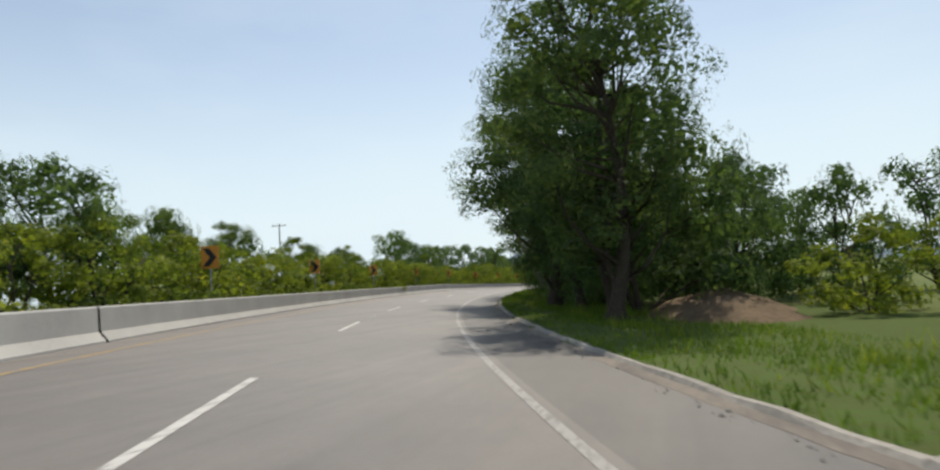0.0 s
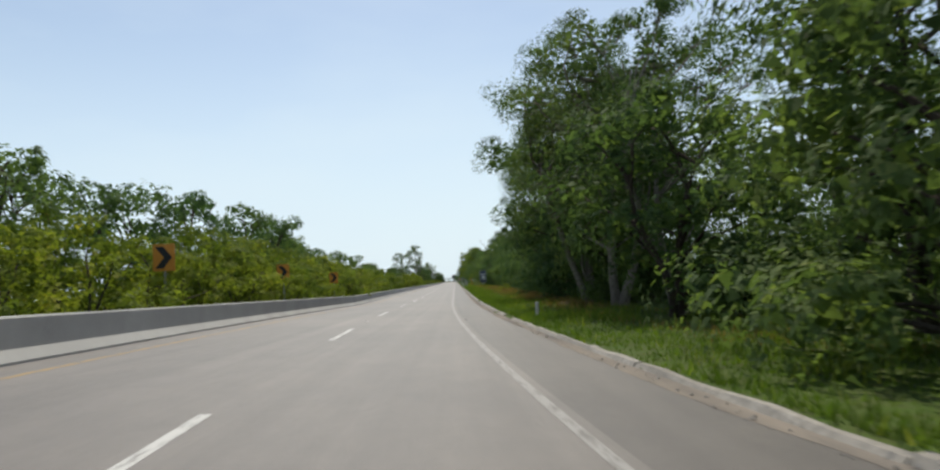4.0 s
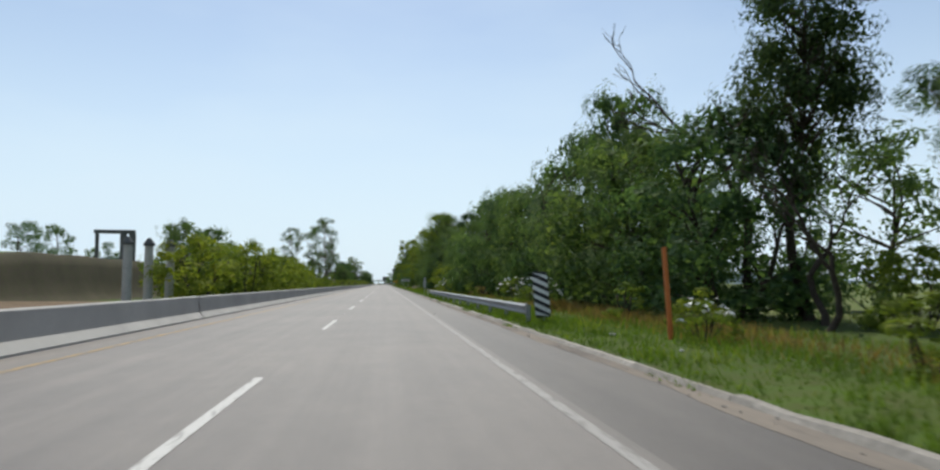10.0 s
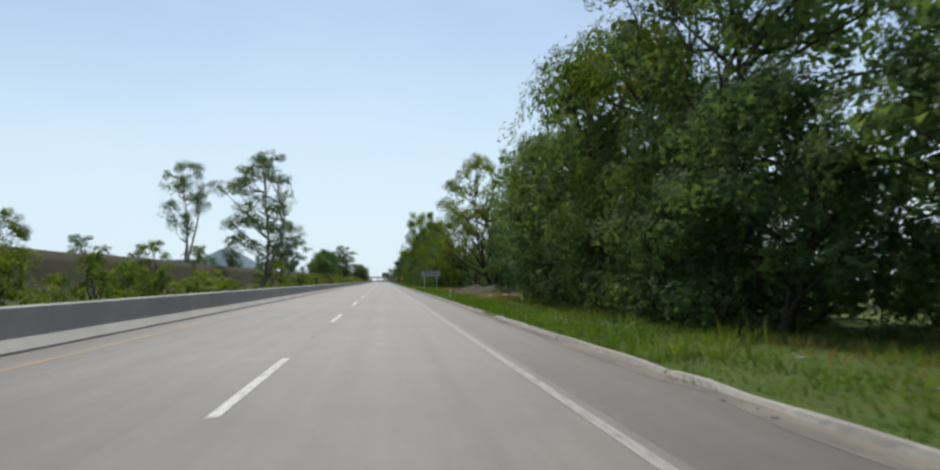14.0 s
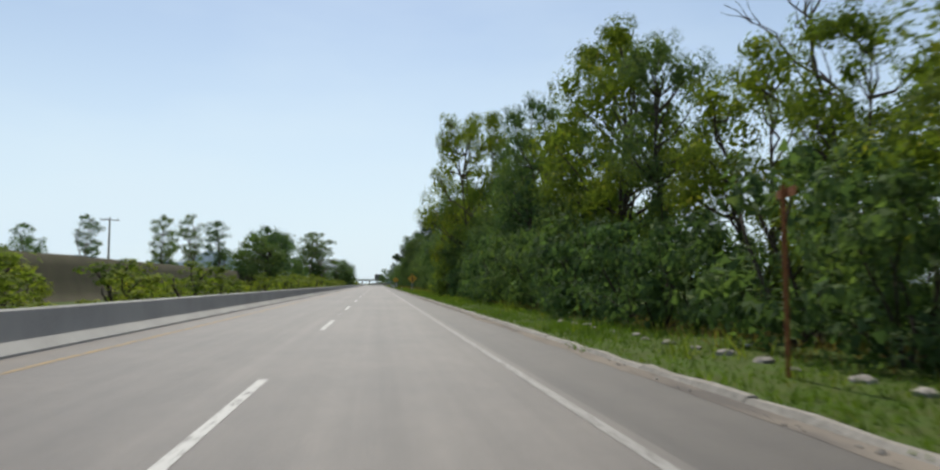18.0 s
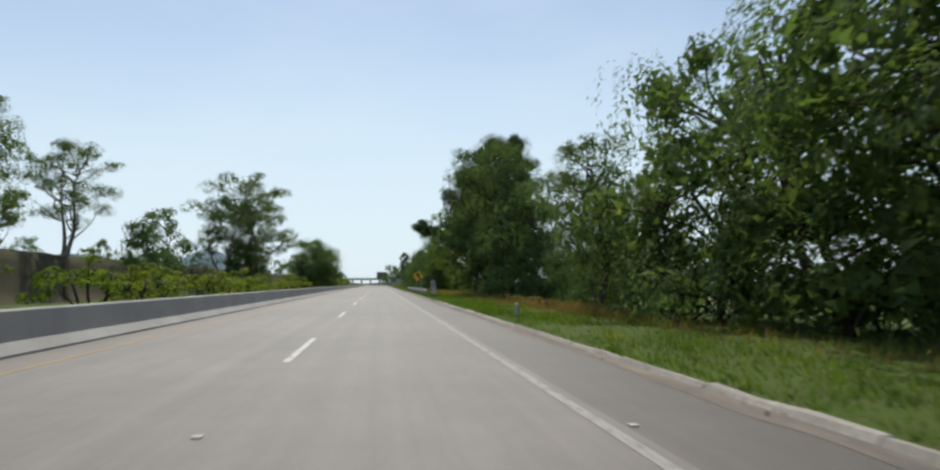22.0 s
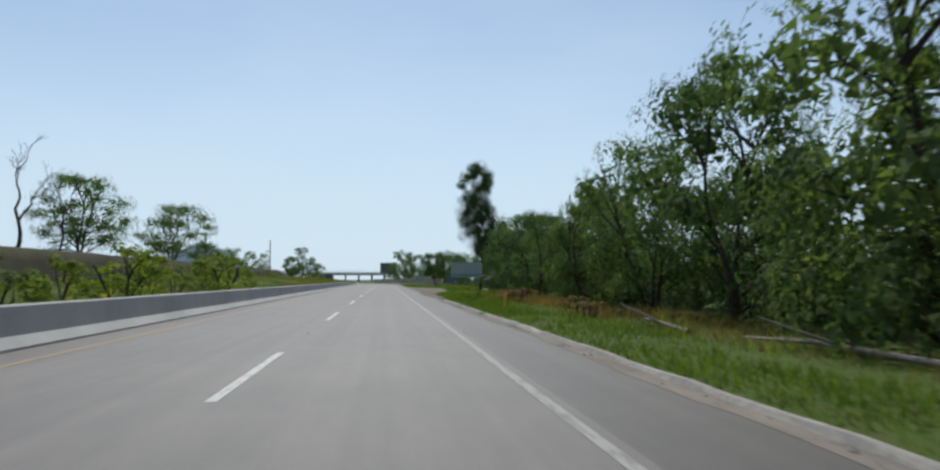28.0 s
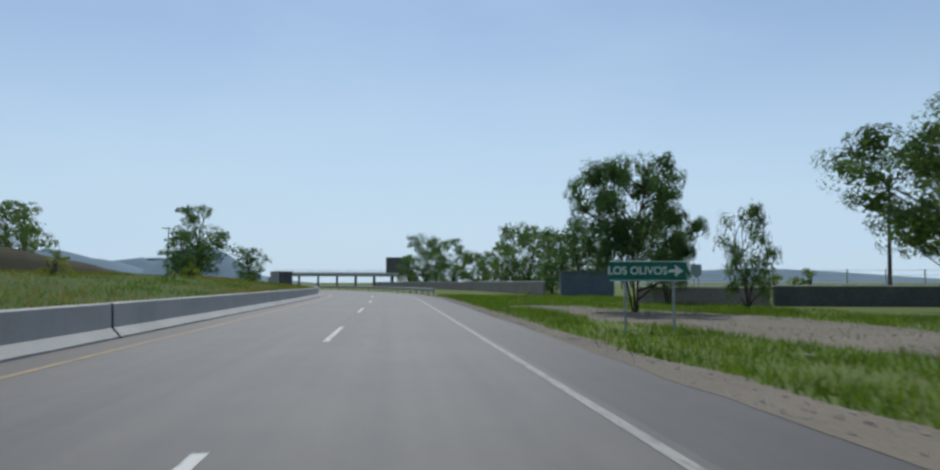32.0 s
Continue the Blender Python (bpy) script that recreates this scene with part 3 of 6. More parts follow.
def tree_data(shape, v, light=False):
    """Trunk and crown meshes of one variant, made once; a light one has fewer, larger leaves and stands farther off."""
    if (shape, v, light) in TREE_DATA:
        return TREE_DATA[shape, v, light]
    g = SHAPES[shape]
    rng = random.Random(hash_of(shape) + 31 * v)
    nrng = np.random.RandomState(hash_of(shape) + 17 * v)
    h, rad, low = g["h"], g["rad"], g["low"]
    small = h < 5
    verts, faces = [], []

    def add(pts, rr, sides=6):
        vs, fs = tube(pts, rr, sides)
        o = len(verts)
        verts.extend(vs)
        faces.extend(tuple(i + o for i in f) for f in fs)

    r0 = 0.018 * h + 0.02
    tops = []
    for i in range(g["trunks"]):
        a = rng.uniform(0, 2 * math.pi) if g["trunks"] < 3 else 2 * math.pi * (i + rng.uniform(-0.3, 0.3)) / g["trunks"]
        spread = 0.0 if g["trunks"] == 1 else rng.uniform(0.25, 0.6) * rad
        base = Vector((math.cos(a) * 0.12 * min(1, g["trunks"] - 1), math.sin(a) * 0.12 * min(1, g["trunks"] - 1), -0.15))
        top = Vector((math.cos(a) * spread, math.sin(a) * spread, h * rng.uniform(0.72, 0.9) * (0.76 if shape in ("pepper", "brush", "thicket", "bush") else 1)))
        pts, rr = limb(rng, base, top, 0.0, r0 / math.sqrt(g["trunks"]), 0.03, 4 if small else 14, 0.05)
        rr[0] *= 1.35
        add(pts, rr, 4 if small else 8)
        tops.append(pts)
    lobes = [(rng.uniform(0, 6.28), rng.uniform(0.75, 1.25)) for _ in range(5)]
    boughs, tries = [], 0
    while len(boughs) < g["boughs"] and tries < 900:
        tries += 1
        t = 1.0 if not boughs else rng.random()
        a = rng.uniform(0, 2 * math.pi)
        wide = crown_width(shape, t)
        size = rng.uniform(*g["br"]) * (0.78 + 0.3 * wide)
        lobe = max(w * math.exp(-((math.cos(a - b) - 1) ** 2) * 1.2) for b, w in lobes)
        reach = max(0.0, rad * wide * (0.66 + 0.4 * lobe) - 0.5 * size)
        q = reach * rng.uniform(0.1, 1.0) ** 0.5
        z = min(max(h * (low + (1 - low) * t), size * 0.55), h - 0.85 * size)
        c = Vector((math.cos(a) * q + (1.6 * t if shape == "crowned" else 0), math.sin(a) * q, z))
        if any((c - o).length < g["tight"] * (size + s2) for o, s2 in boughs):
            continue
        boughs.append((c, size))
    if shape == "crowned":  # one long low limb to the roadside
        arm = [Vector((-2.0 - 0.93 * i, -0.5 * i, 7.0 + 0.24 * i)) for i in range(10)]
        lp, lr = limb(rng, Vector((0, 0, 5.2)), arm[-1], 0.05, 0.24, 0.05, 10, 0.03)
        add(lp, lr, 6)
        for i, c in enumerate(arm):
            for _ in range(2):
                boughs.append((c + Vector((rng.uniform(-0.7, 0.7), rng.uniform(-1.6, 1.6), rng.uniform(-0.9, 1.2))), rng.uniform(1.0, 1.6)))
        tops.append(lp)
    clumps = []
    for c, size in boughs:
        away = Vector((c.x, c.y, 0)).normalized() * 0.5 if c.xy.length > 0.3 else Vector()
        pts = min(tops, key=lambda t: min((p - c).length for p in t))
        lowend = [p for p in pts if p.z < c.z - 0.25 * math.hypot(c.x - p.x, c.y - p.y)] or pts[:1]
        root = lowend[-rng.randint(1, min(4, len(lowend)))]
        if not small or len(clumps) % 3 == 0:
            fine = g["core"] < 35
            lp, lr = limb(rng, root, c, 0.08 if g["droop"] > 0.5 else -0.05, min(0.014 + 0.006 * h, 0.1), 0.02, 5 if fine and not small else 3, 0.09)
            add(lp, lr, 3 if small else 5 if fine else 4)
        for _ in range(g["sub"]):
            d = (Vector((rng.gauss(0, 1), rng.gauss(0, 1), rng.gauss(0, 0.9))).normalized() + away + Vector((0, 0, 0.25))).normalized()
            p = c + Vector((d.x, d.y, d.z * 0.75)) * size * 0.66
            clumps.append((tuple(p), size * rng.uniform(0.36, 0.55), tuple(d)))
            if g["core"] < 35 and not small and shape != "far":
                lp, lr = limb(rng, c - (c - root) * 0.15, p, 0.0, 0.022, 0.008, 2, 0.08)
                add(lp, lr, 3)
    trunk = mesh_of("trunk", verts, faces, M_PALE_BARK if g.get("pale") else M_BARK, True)
    crown = soup("crown", leaf_cloud(nrng, clumps, [(tuple(c), q) for c, q in boughs], g, int(g["leaves"] * (0.42 if light else 1)), g["leaf"] * (1.5 if light else 1)), 3, LEAVES[g["mat"]])
    TREE_DATA[shape, v, light] = trunk, crown
    return trunk, crown


def hash_of(text):
    return sum((i + 1) * ord(ch) for i, ch in enumerate(text)) % 9973


def bare_data(v):
    """A leafless tree: forked grey limbs and twigs."""
    if ("bare", v) in TREE_DATA:
        return TREE_DATA["bare", v]
    rng = random.Random(77 + v)
    verts, faces = [], []

    def add(pts, rr, sides):
        vs, fs = tube(pts, rr, sides)
        o = len(verts)
        verts.extend(vs)
        faces.extend(tuple(i + o for i in f) for f in fs)

    def grow(p, way, length, r, depth):
        q = p + way * length
        pts, rr = limb(rng, p, q, rng.uniform(-0.05, 0.08), r, r * 0.6, 4, 0.10)
        add(pts, rr, 6 if depth < 3 else 4)
        if depth >= (3 if v >= 3 else 5) or r < 0.008:
            return
        for _ in range(2 if depth < 2 else rng.randint(2, 3)):
            turn = Vector((rng.uniform(-1, 1), rng.uniform(-1, 1), rng.uniform(-0.35, 0.7)))
            grow(pts[-1] if rng.random() < 0.7 else pts[-2], (way + turn * 0.75).normalized(), length * rng.uniform(0.55, 0.85), r * (0.72 if v >= 3 else 0.6), depth + 1)

    grow(Vector((0, 0, -0.1)), Vector((rng.uniform(-0.1, 0.1), 0, 1)).normalized(), 3.2, 0.17, 0)
    top = max(w.z for w in verts)
    verts = [w * (9.0 / top) for w in verts]
    TREE_DATA["bare", v] = mesh_of("trunk", verts, faces, M_BARK, True), None
    return TREE_DATA["bare", v]


TREE_LABEL = {
    "tall": "tall dark green tree with a clumped leafy crown beside the road",
    "dark": "tall dark green tree with a dense rounded crown behind the verge",
    "crowned": "huge dark tree with a spreading crown and one low limb",
    "sparse": "tall slender pale-barked tree with open leafy clumps",
    "pepper": "dense dark green pepper tree with foliage hanging to the ground",
    "open": "spreading green pepper tree with drooping leaves and dark limbs",
    "young": "leafy tree with yellow-green sunlit foliage by the verge",
    "fan": "large tree with fanned bare limbs and tufts of bright leaves",
    "broad": "broad leafy tree with a short trunk and yellow-green crown",
    "mesquite": "umbrella-shaped green mesquite tree with a forked dark trunk",
    "thicket": "dense yellow-green thicket of leafy shrubs behind the barrier",
    "bush": "low round leafy green bush in the grass",
    "brush": "dense dark green undergrowth beneath the roadside trees",
    "dry": "low clump of dry orange-brown weeds in the verge",
    "far": "distant rounded green tree on the horizon",
    "bare": "leafless dead tree with forked grey branches",
}
VARIANTS = {"tall": 4, "dark": 3, "crowned": 1, "sparse": 3, "pepper": 5, "open": 3, "young": 3, "fan": 2, "broad": 2, "mesquite": 2, "thicket": 5, "brush": 4, "bush": 3, "dry": 3, "far": 3, "bare": 5}
plant_rng = random.Random(11)
PLANTED = {}


def tree(shape, s, u, h, wide=1.0, v=None, z=None, turn=None):
    """Plants one tree of that shape, s metres along and u metres right of the lane, h metres high and wide times its usual width."""
    n = PLANTED[shape] = PLANTED.get(shape, -1) + 1
    v = (n if v is None else v) % VARIANTS[shape]
    trunk, crown = bare_data(v) if shape == "bare" else tree_data(shape, v, abs(u) > 13.7 and not 800 < s < 870 and shape not in ("far", "brush", "thicket", "bush", "mesquite", "sparse", "fan", "crowned"))
    k = h / (9.0 if shape == "bare" else SHAPES[shape]["h"])
    w = k * wide
    ground = z if z is not None else ground_at(s, u)
    kind = "bush" if shape in ("bush", "thicket", "brush", "dry") else "tree"
    name = {"bush": "bush", "dry": "dry_weeds", "thicket": "shrub_thicket", "brush": "shrub", "bare": "bare_tree", "pepper": "pepper_tree", "open": "pepper_tree", "mesquite": "mesquite_tree"}.get(shape, "tree")
    ob = thing(name, stand(s, u, ground - 0.03, plant_rng.uniform(0, 360) if turn is None else turn, (w, w, k)), TREE_LABEL[shape], kind, "roadside " + name.replace("_", " ") + "s")
    part("trunk", trunk, None, ob)
    if crown:
        part("crown", crown, None, ob)
    return ob




# ---------------------------------------------------------------- signs and posts
M_BLACK = plain("sign_black", (0.02, 0.02, 0.022), 0.5)
M_WHITE = plain("sign_white", (0.72, 0.72, 0.70), 0.5)
# weathered white, greyed further to carry the shade on back-lit sign faces
M_GREYED_WHITE = two_scale("shaded_weathered_white", (0.40, 0.40, 0.40), (0.56, 0.56, 0.55), (0.34, 0.34, 0.34), 1.2, 14, 0.6, 0.3, 0.05)
M_ORANGE = plain("sign_orange", (0.62, 0.25, 0.035), 0.5)
M_YELLOW = plain("sign_yellow", (0.66, 0.34, 0.03), 0.5)
M_NAVY = plain("sign_navy", (0.030, 0.038, 0.085), 0.5)
M_GREEN = plain("sign_green", (0.012, 0.14, 0.095), 0.5)
M_TEAL = plain("sign_teal", (0.03, 0.17, 0.17), 0.5)
M_GREY_PANEL = plain("sign_grey", (0.27, 0.325, 0.315), 0.55)
M_POST = plain("grey_post_steel", (0.34, 0.35, 0.35), 0.5, 0.4)
M_POST_CONC = two_scale("post_concrete", (0.42, 0.40, 0.37), (0.60, 0.58, 0.54), (0.33, 0.31, 0.28), 3, 25, 0.9, 0.2, 0.4)
M_RED_POST = plain("orange_post_paint", (0.60, 0.17, 0.04), 0.6)
M_RUST = two_scale("rusty_steel", (0.20, 0.075, 0.03), (0.34, 0.14, 0.05), (0.12, 0.05, 0.03), 4, 30, 0.9, 0.2, 0.4)
M_STONE = two_scale("field_stone", (0.22, 0.20, 0.18), (0.36, 0.33, 0.29), (0.16, 0.145, 0.13), 1.5, 14, 0.9, 0.2, 0.6, None, 0.2)
M_WALL = two_scale("rendered_wall", (0.24, 0.20, 0.18), (0.36, 0.30, 0.26), (0.20, 0.18, 0.165), 0.5, 7, 0.9, 0.2, 0.5)
M_CAP = two_scale("whitewashed_cap", (0.58, 0.56, 0.53), (0.72, 0.70, 0.67), (0.50, 0.48, 0.45), 0.8, 12, 0.9, 0.2, 0.3)
M_BLUE_WALL = two_scale("blue_grey_wall", (0.10, 0.125, 0.15), (0.14, 0.165, 0.19), (0.09, 0.11, 0.13), 0.8, 10, 0.85, 0.2, 0.3)
M_DARK_CONC = two_scale("dark_concrete", (0.10, 0.10, 0.10), (0.17, 0.165, 0.16), (0.08, 0.08, 0.08), 0.6, 8, 0.9, 0.2, 0.4)
M_BANK = two_scale("dark_bank_soil", (0.050, 0.042, 0.033), (0.085, 0.070, 0.052), (0.060, 0.066, 0.030), 0.35, 4, 0.95, 0.1, 0.8)
M_WOOD_POLE = two_scale("pole_wood", (0.10, 0.08, 0.065), (0.16, 0.13, 0.10), (0.07, 0.055, 0.045), 2, 20, 0.9, 0.2, 0.4, (1, 1, 0.1))
# distance haze is put into the hills' blue-grey base colour
M_HILL = two_scale("haze_tinted_hill", (0.15, 0.20, 0.24), (0.19, 0.24, 0.28), (0.17, 0.22, 0.25), 0.004, 0.03, 0.95, 0.0, 0.0)
M_RUBBER = plain("tyre_rubber", (0.02, 0.02, 0.02), 0.85)
M_CAR_DARK = plain("dark_vehicle_paint", (0.05, 0.055, 0.06), 0.35)
M_CAR_WHITE = plain("white_vehicle_paint", (0.62, 0.62, 0.61), 0.35)
M_CAR_GLASS = plain("vehicle_glass", (0.02, 0.025, 0.03), 0.12)
M_TAIL = plain("tail_lamp_red", (0.35, 0.02, 0.015), 0.3)


def text_mesh(words, size, mat):
    """Words in the built-in font, standing up and facing -y, centred."""
    curve = bpy.data.curves.new("words", "FONT")
    curve.body, curve.size, curve.align_x, curve.align_y, curve.extrude = words, size, "CENTER", "CENTER", 0.003
    curve.offset = size * 0.018
    holder = bpy.data.objects.new("words", curve)
    me = bpy.data.meshes.new_from_object(holder)
    bpy.data.objects.remove(holder)
    me.materials.clear()
    me.materials.append(mat)
    me.transform(pose(0, 0, 0, 90, 0, 0))
    return me


def panel(w, h, x=0.0, z=0.0, depth=0.02, y=0.0, r=0.03):
    """A sign plate with clipped corners, its front towards -y."""
    a, b = w / 2, h / 2
    return outline([(x - a + r, z - b), (x + a - r, z - b), (x + a, z - b + r), (x + a, z + b - r), (x + a - r, z + b), (x - a + r, z + b), (x - a, z + b - r), (x - a, z - b + r)], depth, z0=y)


def post(parent, x, z, mat, r=0.035, y=0.03, name="post"):
    return part(name, rod((x, y, -0.25), (x, y, z), r, sides=8), mat, parent)


def chevron_sign(s):
    ob = thing("chevron_sign", stand(s, -8.2, 0.15, -4), "orange chevron curve sign with a black arrowhead on a steel post", "road sign", "chevron curve signs")
    post(ob, 0, 2.75, M_POST)
    plate = part("panel", panel(0.75, 0.92, 0, 2.3), M_ORANGE, ob)
    part("chevron", outline([(-0.30, 1.93), (-0.02, 1.93), (0.28, 2.3), (-0.02, 2.67), (-0.30, 2.67), (0.0, 2.3)], 0.006, z0=-0.022), M_BLACK, plate, "black arrowhead")


for i in range(8):
    chevron_sign(39.2 + 17.65 * i)


def land_sign():
    """A tall dark board for building plots."""
    ob = thing("plot_sale_sign", stand(246.5, 7.8, 0.1, -6), "tall navy board lettered TERRENOS with a white arrow", "sign")
    post(ob, 0, 1.2, M_WHITE, 0.04)
    part("frame", panel(1.30, 2.46, 0, 2.05, 0.05, 0.02, 0.01), M_WHITE, ob, "thin white frame")
    board = part("board", panel(1.22, 2.38, 0, 2.05, 0.02, -0.034, 0.01), M_NAVY, ob)
    words = text_mesh("TERRENOS", 0.44, M_WHITE)
    span = max(v.co.x for v in words.vertices) - min(v.co.x for v in words.vertices)
    part("lettering", words, None, board, "white bold lettering", pose(0, -0.062, 2.52) @ Matrix.Diagonal((1.13 / span, 1, 1, 1)))
    part("arrow", outline([(-0.49, 1.80), (-0.15, 1.83), (-0.15, 1.72), (0.15, 1.72), (0.15, 1.83), (0.49, 1.80), (0.03, 2.33), (-0.03, 2.33)], 0.006, z0=-0.056), M_WHITE, board, "white arrow shape")
    part("road_drawing", outline([(-0.60, 1.46), (-0.20, 1.62), (-0.10, 1.56), (0.14, 1.58), (0.60, 1.42), (0.60, 1.50), (0.18, 1.70), (-0.16, 1.70), (-0.60, 1.54)], 0.006, z0=-0.056), M_WHITE, board, "white curved shape")
    part("road_drawing", outline([(0.02, 1.56), (0.12, 1.36), (0.30, 1.30), (0.26, 1.46), (0.18, 1.57)], 0.006, z0=-0.056), M_WHITE, board, "white curved shape")
    part("road_drawing", outline([(-0.26, 1.42), (-0.22, 1.34), (-0.16, 1.30), (-0.20, 1.44)], 0.006, z0=-0.056), M_WHITE, board, "white curved shape")
    part("emblem", outline([(0.10 * math.cos(a), 3.02 + 0.10 * math.sin(a)) for a in np.linspace(0, 2 * math.pi, 12, endpoint=False)], 0.006, z0=-0.056), M_GREY_PANEL, board, "pale round emblem")
    part("small_print", panel(0.62, 0.04, 0, 2.82, 0.006, -0.056, 0.005), M_GREY_PANEL, board, "thin line of small print")


land_sign()


def fog_sign():
    ob = thing("fog_warning_sign", stand(440.6, 5.60, 0.02, -3), "white rectangular sign lettered PRECAUCION ZONA DE NIEBLA on thin posts", "road sign")
    post(ob, -0.75, 2.0, M_WHITE, 0.03)
    post(ob, 0.75, 2.0, M_WHITE, 0.03)
    plate = part("panel", panel(2.3, 0.66, 0, 2.08), M_GREYED_WHITE, ob)
    part("lettering", text_mesh("PRECAUCION", 0.26, M_BLACK), None, plate, "black lettering", pose(0, -0.026, 2.24))
    part("lettering", text_mesh("ZONA DE NIEBLA", 0.26, M_BLACK), None, plate, "black lettering", pose(0, -0.026, 1.95))


fog_sign()


def diamond_sign(s, u, centre, half, label, posts, tilt=0.0):
    ob = thing("warning_sign", stand(s, u, 0.1, -5), label, "road sign", "yellow diamond warning signs")
    for x in posts:
        post(ob, x, centre - 0.1 + abs(x) * 0.1, M_POST, 0.035)
    k = half
    m = pose(0, 0, centre, 0, tilt, 0)
    plate = part("panel", outline([(-k, 0), (-k + 0.04, -0.04), (-0.04, -k + 0.04), (0, -k), (0.04, -k + 0.04), (k - 0.04, -0.04), (k, 0), (k - 0.04, 0.04), (0.04, k - 0.04), (0, k), (-0.04, k - 0.04), (-k + 0.04, 0.04)], 0.02), M_YELLOW, ob, m=m)
    return plate


def side_road_sign():
    p = diamond_sign(573.5, 5.4, 1.95, 0.74, "orange-yellow diamond side-road warning sign against dark trees", (-0.12, 0.1))
    part("symbol", outline([(-0.08, -0.5), (0.09, -0.5), (0.09, -0.04), (0.45, -0.04), (0.45, 0.04), (0.09, 0.04), (0.09, 0.5), (-0.08, 0.5)], 0.006, z0=-0.022), M_BLACK, p, "black side-road symbol")


def bend_sign():
    p = diamond_sign(680.5, 5.6, 2.26, 0.86, "large yellow diamond left-bend warning sign on two posts", (-0.30, 0.30), 6)
    part("symbol", outline([(0.12, -0.48), (0.30, -0.48), (0.30, -0.2), (0.24, 0.02), (0.10, 0.2), (0.20, 0.40), (-0.36, 0.36), (-0.16, -0.16), (-0.06, 0.04), (0.06, -0.06), (0.12, -0.22)], 0.006, z0=-0.022), M_BLACK, p, "black left-bending arrow")


side_road_sign()
bend_sign()


def info_board():
    ob = thing("information_board", stand(795.0, 6.15, 0.0, -4), "wide grey-green information board with a teal strip on two posts", "sign")
    for x in (-0.9, 0.85):
        post(ob, x, 1.5, M_DARK_CONC, 0.04)
    plate = part("board", panel(2.36, 1.12, 0, 2.02, 0.04), M_GREY_PANEL, ob)
    part("strip", panel(2.28, 0.07, 0, 1.58, 0.008, -0.042, 0.01), M_TEAL, plate, "teal lower strip")
    part("strip", panel(2.28, 0.03, 0, 1.70, 0.008, -0.042, 0.01), M_TEAL, plate, "thin teal line")
    for x, z, w in ((-0.75, 2.44, 0.6), (0.1, 2.44, 0.5), (-0.4, 2.24, 1.1), (0.55, 2.24, 0.5), (-0.6, 2.04, 0.7), (0.4, 2.04, 0.9), (0.0, 1.86, 1.5)):
        part("text_bar", panel(w, 0.06, x, z, 0.006, -0.042, 0.005), M_POST, plate)


info_board()


def place_sign():
    ob = thing("direction_sign", stand(873.5, 6.62, 0.0, -4), "long green direction sign lettered LOS OLIVOS with a white arrow", "road sign")
    for x in (-0.62, 0.72):
        post(ob, x, 1.5, M_POST, 0.04)
    plate = part("panel", panel(2.15, 0.56, 0, 1.60), M_GREEN, ob)
    part("border", panel(2.10, 0.02, 0, 1.86, 0.006, -0.022, 0.005), M_WHITE, plate)
    part("border", panel(2.10, 0.02, 0, 1.34, 0.006, -0.022, 0.005), M_WHITE, plate)
    part("lettering", text_mesh("LOS OLIVOS", 0.30, M_WHITE), None, plate, "white lettering", pose(-0.28, -0.026, 1.60))
    part("arrow", outline([(0.58, 1.56), (0.76, 1.56), (0.76, 1.44), (0.98, 1.60), (0.76, 1.76), (0.76, 1.64), (0.58, 1.64)], 0.006, z0=-0.022), M_WHITE, plate, "white arrow")
    shield = part("shield", outline([(1.20, 1.78), (1.50, 1.78), (1.50, 1.52), (1.35, 1.40), (1.20, 1.52)], 0.012, z0=0.0), M_GREY_PANEL, ob, "pale road shield plate")


place_sign()


def distance_post_sign():
    ob = thing("kilometre_sign", stand(325.8, 4.22, 0.08, -3), "narrow grey-white kilometre sign with a shield plate on a thin post", "road sign")
    post(ob, 0, 1.75, M_POST, 0.025)
    shield = part("shield_plate", panel(0.24, 0.28, 0, 1.72, 0.012), M_GREYED_WHITE, ob)
    part("shield", outline([(-0.08, 1.81), (0.08, 1.81), (0.09, 1.72), (0.0, 1.62), (-0.09, 1.72)], 0.006, z0=-0.008), M_POST, shield, "grey shield shape")
    low = part("panel", panel(0.28, 0.74, 0, 1.14, 0.012), M_GREYED_WHITE, ob)
    part("text_bar", panel(0.10, 0.30, 0.02, 1.24, 0.005, -0.007, 0.01), M_POST, low)
    part("text_bar", panel(0.12, 0.13, 0, 0.92, 0.005, -0.007, 0.03), M_BLACK, low)


distance_post_sign()


def marker_post(s, u, h=0.6, tilt=0.0, mat=None, label="short weathered white concrete marker post in the grass"):
    bm = rod((0, 0, -0.2), (0, 0, h - 0.04), 0.075, 0.068, 12)
    rod((0, 0, h - 0.04), (0, 0, h), 0.068, 0.035, 12, bm)
    ob = new("marker_post", bm_mesh("marker_post", bm, mat or M_POST_CONC))
    ob.matrix_basis = stand(s, u, 0.1) @ pose(0, 0, 0, tilt, tilt * 0.5)
    tagged(ob, label, "marker post", "marker posts")


for s, u, h in ((128.8, 4.6, 0.55), (322.3, 4.35, 0.62), (402.0, 4.4, 0.58), (598.4, 4.6, 0.48)):
    marker_post(s, u, h, 2)
marker_post(772.0, 5.1, 0.6, 3, M_YELLOW, "short yellow marker post beside the kerb")
pole = new("orange_post", bm_mesh("orange_post", rod((0, 0, -0.2), (0, 0, 1.95), 0.06, 0.05, 10), M_RED_POST))
pole.matrix_basis = stand(264.8, 5.9, 0.1) @ pose(0, 0, 0, 0, -3.5)
tagged(pole, "leaning slim orange-red painted post in the verge", "post")
rusty = thing("rusty_sign", stand(469.2, 4.95, 0.1, 80), "rusty bare signpost with a small plate turned edge-on", "road sign")
